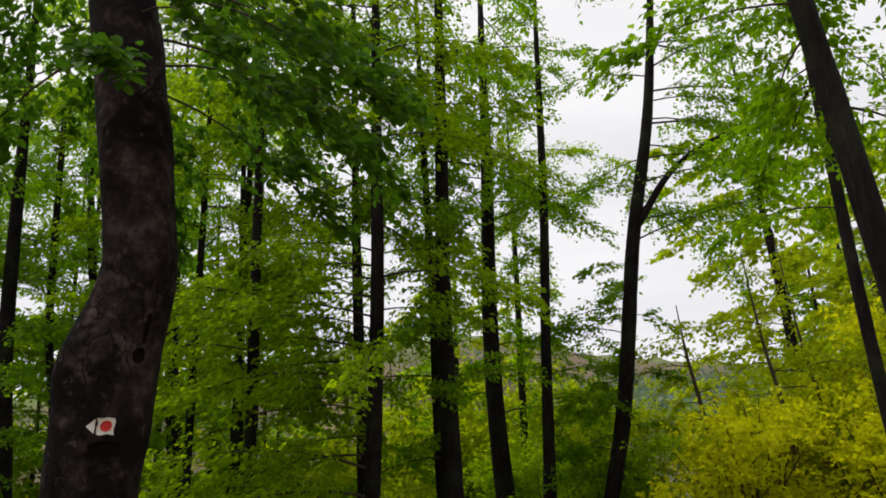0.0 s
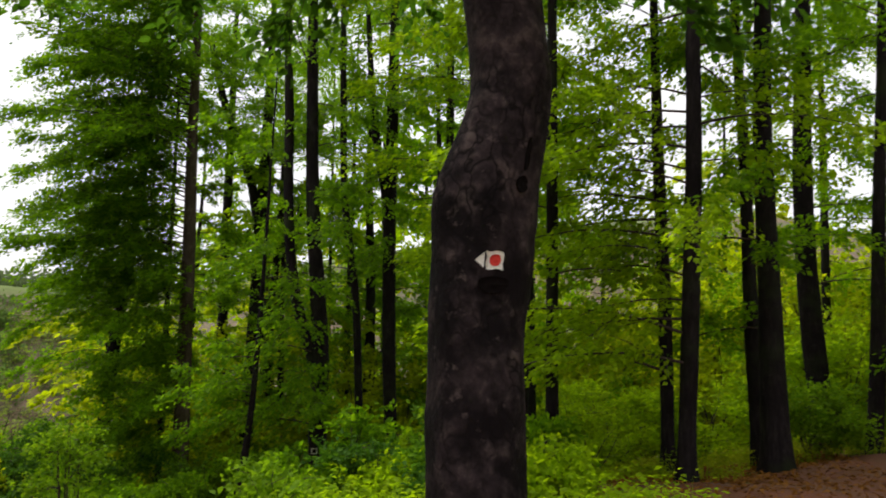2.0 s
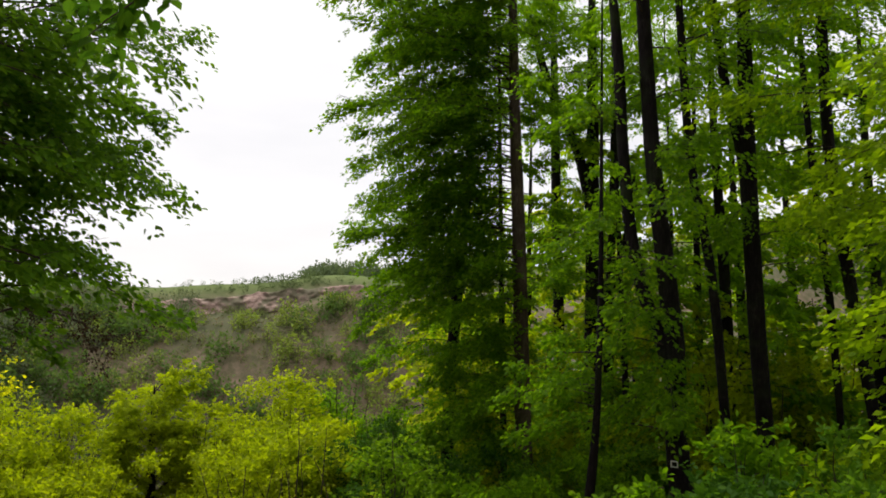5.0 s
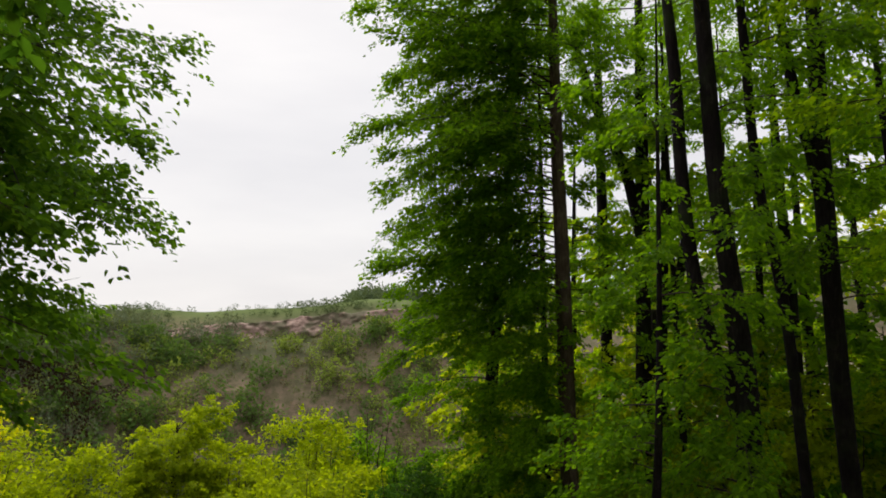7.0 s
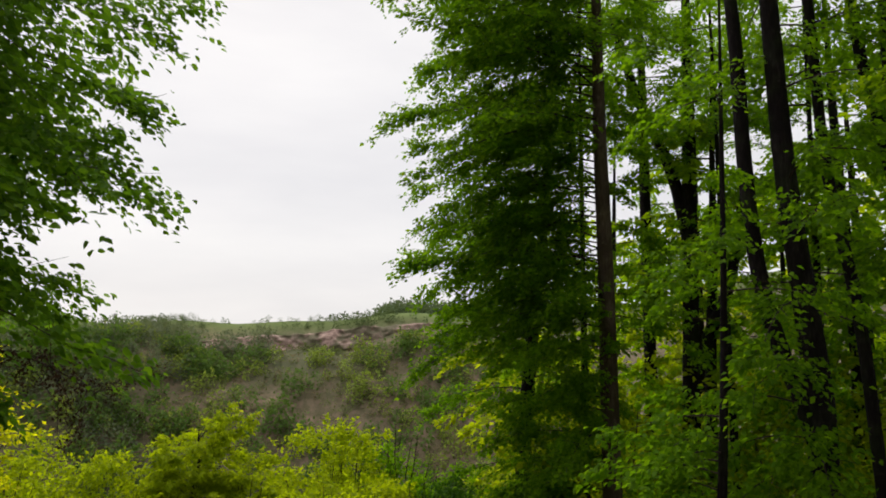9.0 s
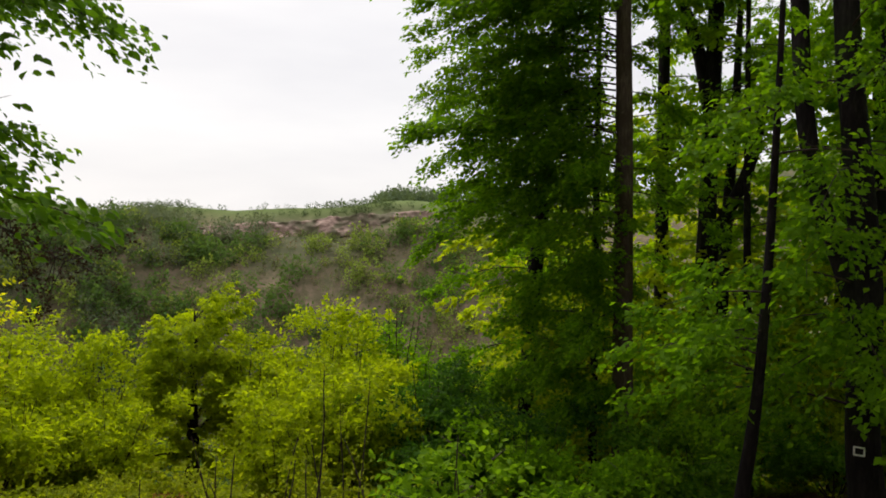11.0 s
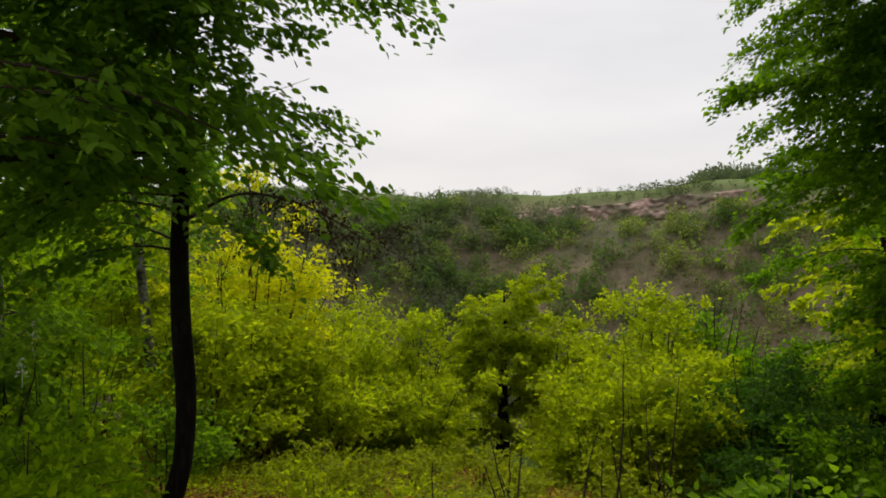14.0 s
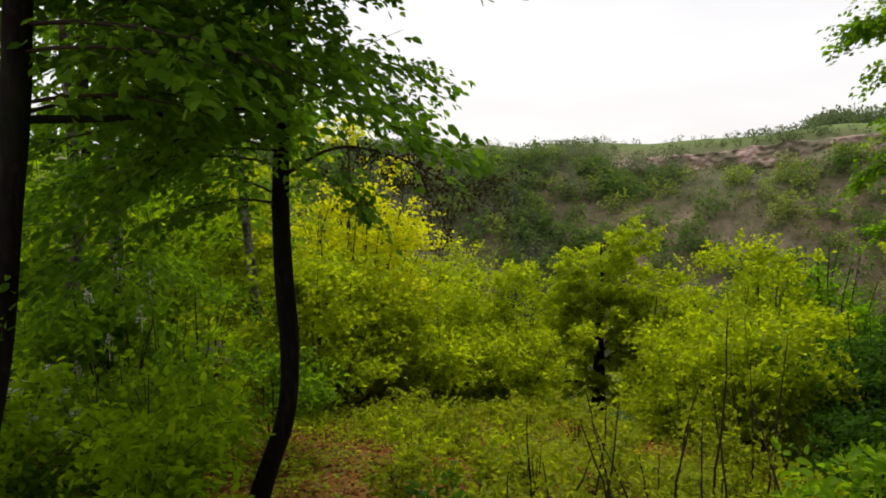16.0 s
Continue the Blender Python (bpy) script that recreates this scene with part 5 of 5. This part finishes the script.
for k, (x, y, h, r) in enumerate(((-7.3, 6.2, 0.42, 0.45), (-8.9, 8.4, 0.5, 0.4), (-9.6, 7.4, 0.4, 0.35), (-6.6, 8.4, 0.6, 0.35), (-10.8, 9.4, 0.8, 0.4), (-7.6, 7.0, 0.5, 0.3), (-8.2, 6.6, 0.35, 0.3), (-9.0, 6.2, 0.6, 0.35), (-6.1, 7.6, 0.55, 0.3), (-11.6, 7.6, 0.5, 0.4), (-8.4, 9.6, 0.6, 0.35), (-12.4, 9.8, 0.7, 0.45), (-7.4, 9.6, 0.5, 0.3), (-10.0, 10.6, 0.7, 0.4))):
    shrub("low_bush", "small dark green bush in the clearing", "shrub", x, y, h, r, BEECH_DARK if k == 0 else HERB, 440 + k, count=900, leaf=0.065, stems=9, group="small bushes in the clearing", full=True)


# ---------------------------------------------------------------- saplings, herbs, litter
def whip(x, y, h, lean, turn, seed):
    """A bare sapling rod with a few leaves near its tip."""
    rng = np.random.default_rng(seed)
    root = new("bare_sapling")
    root.location = (x, y, gz(x, y) - 0.02)
    s = np.linspace(0, 1, 9)
    p = np.stack([np.cos(turn) * lean * s**1.4, np.sin(turn) * lean * s**1.4, h * s], 1)
    p[:, :2] += np.cumsum(rng.normal(0, 0.012, (9, 2)), 0)
    mesh_object("stem", *tube(np.column_stack([p, 0.014 * (1 - 0.7 * s)]), 6), TWIG, root)
    leaves = Bundle()
    n = 26
    k = rng.integers(4, 9, n)
    pos = p[k] + rng.normal(0, 0.06, (n, 3))
    leaves.add(*leaf_arrays(pos, rng.normal(0, 1, (n, 3)), rng.normal(0, 0.4, (n, 3)) + [0, 0, 1], rng.uniform(0.03, 0.06, n), full=True))
    tagged(mesh_object("foliage", *leaves.arrays(), HERB, root, shade=False), kind="stuff")
    tagged(root, "thin bare sapling rod in the clearing", "sapling", "bare saplings")


for k, (x, y, h, lean, turn) in enumerate(((-6.9, 7.15, 1.25, 0.12, 1.0), (-7.3, 7.7, 1.0, 0.35, 4.0), (-6.9, 7.75, 1.2, 0.1, 1.4), (-7.2, 8.3, 2.0, 0.08, 2.0), (-6.4, 8.4, 1.3, 0.5, 3.4), (-6.5, 8.9, 0.95, 0.1, 1.0),
                                           (-6.9, 8.0, 0.8, 0.2, 2.0), (-8.0, 9.4, 1.9, 0.15, 0.5), (-7.5, 6.7, 0.7, 0.1, 5.0), (-6.2, 8.75, 1.0, 0.15, 4.0), (-9.0, 10.2, 1.7, 0.1, 3.0))):
    whip(x, y, h, lean, turn, 500 + k)
rngw = np.random.default_rng(57)
for k in range(14):
    whip(rngw.uniform(-8.6, -6.0), rngw.uniform(6.6, 9.4), rngw.uniform(0.5, 1.3), rngw.uniform(0.05, 0.4), rngw.uniform(0, 6.283), 520 + k)
for k in range(16):
    x, y = rngw.uniform(-14.0, -6.2), rngw.uniform(6.4, 10.4)
    shrub("low_bush", "small yellow-green bush in the clearing", "shrub", x, y, rngw.uniform(0.3, 0.75), rngw.uniform(0.22, 0.4), HERB if k % 3 else LIME, 480 + k, count=700, leaf=0.06, stems=8, group="small bushes in the clearing", full=True)


def branch_pile():
    """Dead branches lying on the far side of the clearing."""
    rng = np.random.default_rng(9)
    root = new("branch_pile")
    cx, cy = -13.6, 7.5
    root.location = (cx, cy, gz(cx, cy))
    for k in range(30):
        a = rng.normal(1.15, 0.5)
        ln = rng.uniform(0.7, 1.6)
        o = rng.normal(0, 0.35, 2)
        h = 0.02 + 0.12 * rng.random()
        e = np.array([math.cos(a), math.sin(a)]) * ln / 2
        pts = []
        for s in (-1, -0.3, 0.4, 1):
            x, y = o[0] + e[0] * s, o[1] + e[1] * s
            x, y = x + rng.normal(0, 0.04), y + rng.normal(0, 0.04)
            pts.append([x, y, gz(cx + x, cy + y) - root.location.z + h + rng.normal(0, 0.03), rng.uniform(0.006, 0.014) * (1 - 0.3 * s)])
        mesh_object("dead_branch", *tube(curve_points(pts, 8), 6), BARK_BROWN, root)
    tagged(root, "heap of dead brown branches on the ground", "branches")


branch_pile()


def scatter(n, seed, box, keep):
    rng = np.random.default_rng(seed)
    x, y = rng.uniform(box[0], box[1], n * 2), rng.uniform(box[2], box[3], n * 2)
    ok = keep(x, y, rng)
    return x[ok][:n], y[ok][:n], rng


TRAIL = np.concatenate([curve_points(TRAIL_LINE, 90), curve_points(SIDE_LINE, 40)])


def off_trail(x, y):
    d = np.full(len(x), 99.0)
    for q in TRAIL:
        d = np.minimum(d, np.hypot(x - q[0], y - q[1]) - q[3] * 1.0)
    return d > 0


def clearing(x, y):
    """1 in the open clearing, 0 under the trees."""
    return np.exp(-(((x + 10) / 5.0) ** 2 + ((y - 8.3) / 3.0) ** 2))


def herbs(name, label, n, seed, box, height, leaf, mat, keep, per=5):
    x, y, rng = scatter(n, seed, box, keep)
    m = len(x)
    h = height * rng.uniform(0.3, 1.2, m)
    z = ground_z(x, y)
    lf = rng.uniform(0.15, 1.0, (m, per))
    an = rng.uniform(0, 6.283, (m, per))
    rad = 0.05 + 0.35 * h[:, None] * rng.uniform(0.1, 0.8, (m, per))
    pos = np.stack([x[:, None] + np.cos(an) * rad * 0.5, y[:, None] + np.sin(an) * rad * 0.5, z[:, None] + h[:, None] * lf], -1)
    ax = np.stack([np.cos(an), np.sin(an), rng.uniform(-0.3, 0.6, (m, per))], -1)
    nm = rng.normal(0, 0.4, (m, per, 3)) + [0, 0, 1]
    v, f = leaf_arrays(pos.reshape(-1, 3), ax.reshape(-1, 3), nm.reshape(-1, 3), leaf * rng.uniform(0.6, 1.4, m * per))
    # stalks
    k = np.arange(m)
    w = 0.004
    sv = np.stack([np.stack([x - w, y, z - 0.02], -1), np.stack([x + w, y, z - 0.02], -1), np.stack([x, y + w, z + h * 0.9], -1)], 1).reshape(-1, 3)
    sf = np.stack([k * 3, k * 3 + 1, k * 3 + 2], -1) + len(v)
    ob = mesh_object(name, np.concatenate([v, sv]), [f, sf], mat, shade=False)
    tagged(ob, label, "herbs", kind="stuff")


herbs("woodland_herbs", "dense green herbs covering the forest floor", 11000, 601, (-9, 9, 4.5, 24), 0.26, 0.065, HERB, lambda x, y, r: off_trail(x, y) & (r.random(len(x)) > 0.95 * clearing(x, y)))
herbs("clearing_herbs", "patchy low green herbs in the clearing", 8000, 602, (-19, -3.2, 3, 15), 0.3, 0.06, HERB, lambda x, y, r: (wave(x, y, 1.1, 0.4) + r.normal(0, 0.35, len(x)) > 0.35))
herbs("yellow_herbs", "yellow-green seedlings in the clearing", 8000, 603, (-19, -3.5, 4, 14), 0.32, 0.05, LIME, lambda x, y, r: (wave(x, y, 0.8, 1.9) + r.normal(0, 0.35, len(x)) > 0.5))
herbs("near_herbs", "taller green herbs at the edge of the wood", 2600, 604, (-4, 2, 4.8, 10.5), 0.42, 0.065, BEECH_BRIGHT, lambda x, y, r: off_trail(x, y) & (np.hypot(x + 2.6, y - 4.7) > 1.3) & (np.hypot(x - 0.2, y - 4.3) > 0.6) & (np.abs((x + 2.5) * 8.0 + (y - 4.5) * 2.1) / 8.3 > 0.7))


def grass(n, seed, box, keep):
    x, y, rng = scatter(n, seed, box, keep)
    m = len(x)
    z = ground_z(x, y) - 0.02
    h = rng.uniform(0.1, 0.32, m)
    an, lean = rng.uniform(0, 6.283, m), rng.uniform(0.05, 0.3, m)
    w = 0.006
    b = np.stack([x, y, z], -1)
    s = np.stack([-np.sin(an), np.cos(an), np.zeros(m)], -1) * w
    d = np.stack([np.cos(an), np.sin(an), np.zeros(m)], -1)
    up = np.array([0, 0, 1.0])
    p1 = b + d * (lean * h * 0.4)[:, None] + up * (h * 0.6)[:, None]
    p2 = b + d * (lean * h * 1.6)[:, None] + up * h[:, None]
    v = np.stack([b - s, b + s, p1 + s * 0.8, p1 - s * 0.8, p2], 1).reshape(-1, 3)
    k = np.arange(m) * 5
    ob = mesh_object("grass", v, [np.stack([k, k + 1, k + 2, k + 3], -1), np.stack([k + 3, k + 2, k + 4], -1)], GRASS, shade=False)
    tagged(ob, "thin tufts of green woodland grass", "grass", kind="stuff")


grass(26000, 611, (-13, 7, 4, 14), lambda x, y, r: off_trail(x, y) & (wave(x, y, 0.7, 2.2) + r.normal(0, 0.5, len(x)) > 0.1 + 0.9 * clearing(x, y)))


def litter(n, seed, box):
    x, y, rng = scatter(n, seed, box, lambda a, b, r: np.ones(len(a), bool))
    m = len(x)
    pos = np.stack([x, y, ground_z(x, y) + rng.uniform(0.005, 0.04, m)], -1)
    v, f = leaf_arrays(pos, rng.normal(0, 1, (m, 3)) * [1, 1, 0.25], rng.normal(0, 0.35, (m, 3)) + [0, 0, 1], rng.uniform(0.04, 0.09, m))
    ob = mesh_object("leaf_litter", v, f, LITTER, shade=False)
    tagged(ob, "brown fallen leaves on the woodland floor", "litter", kind="stuff")


litter(85000, 621, (-17, 5, 3.5, 14))
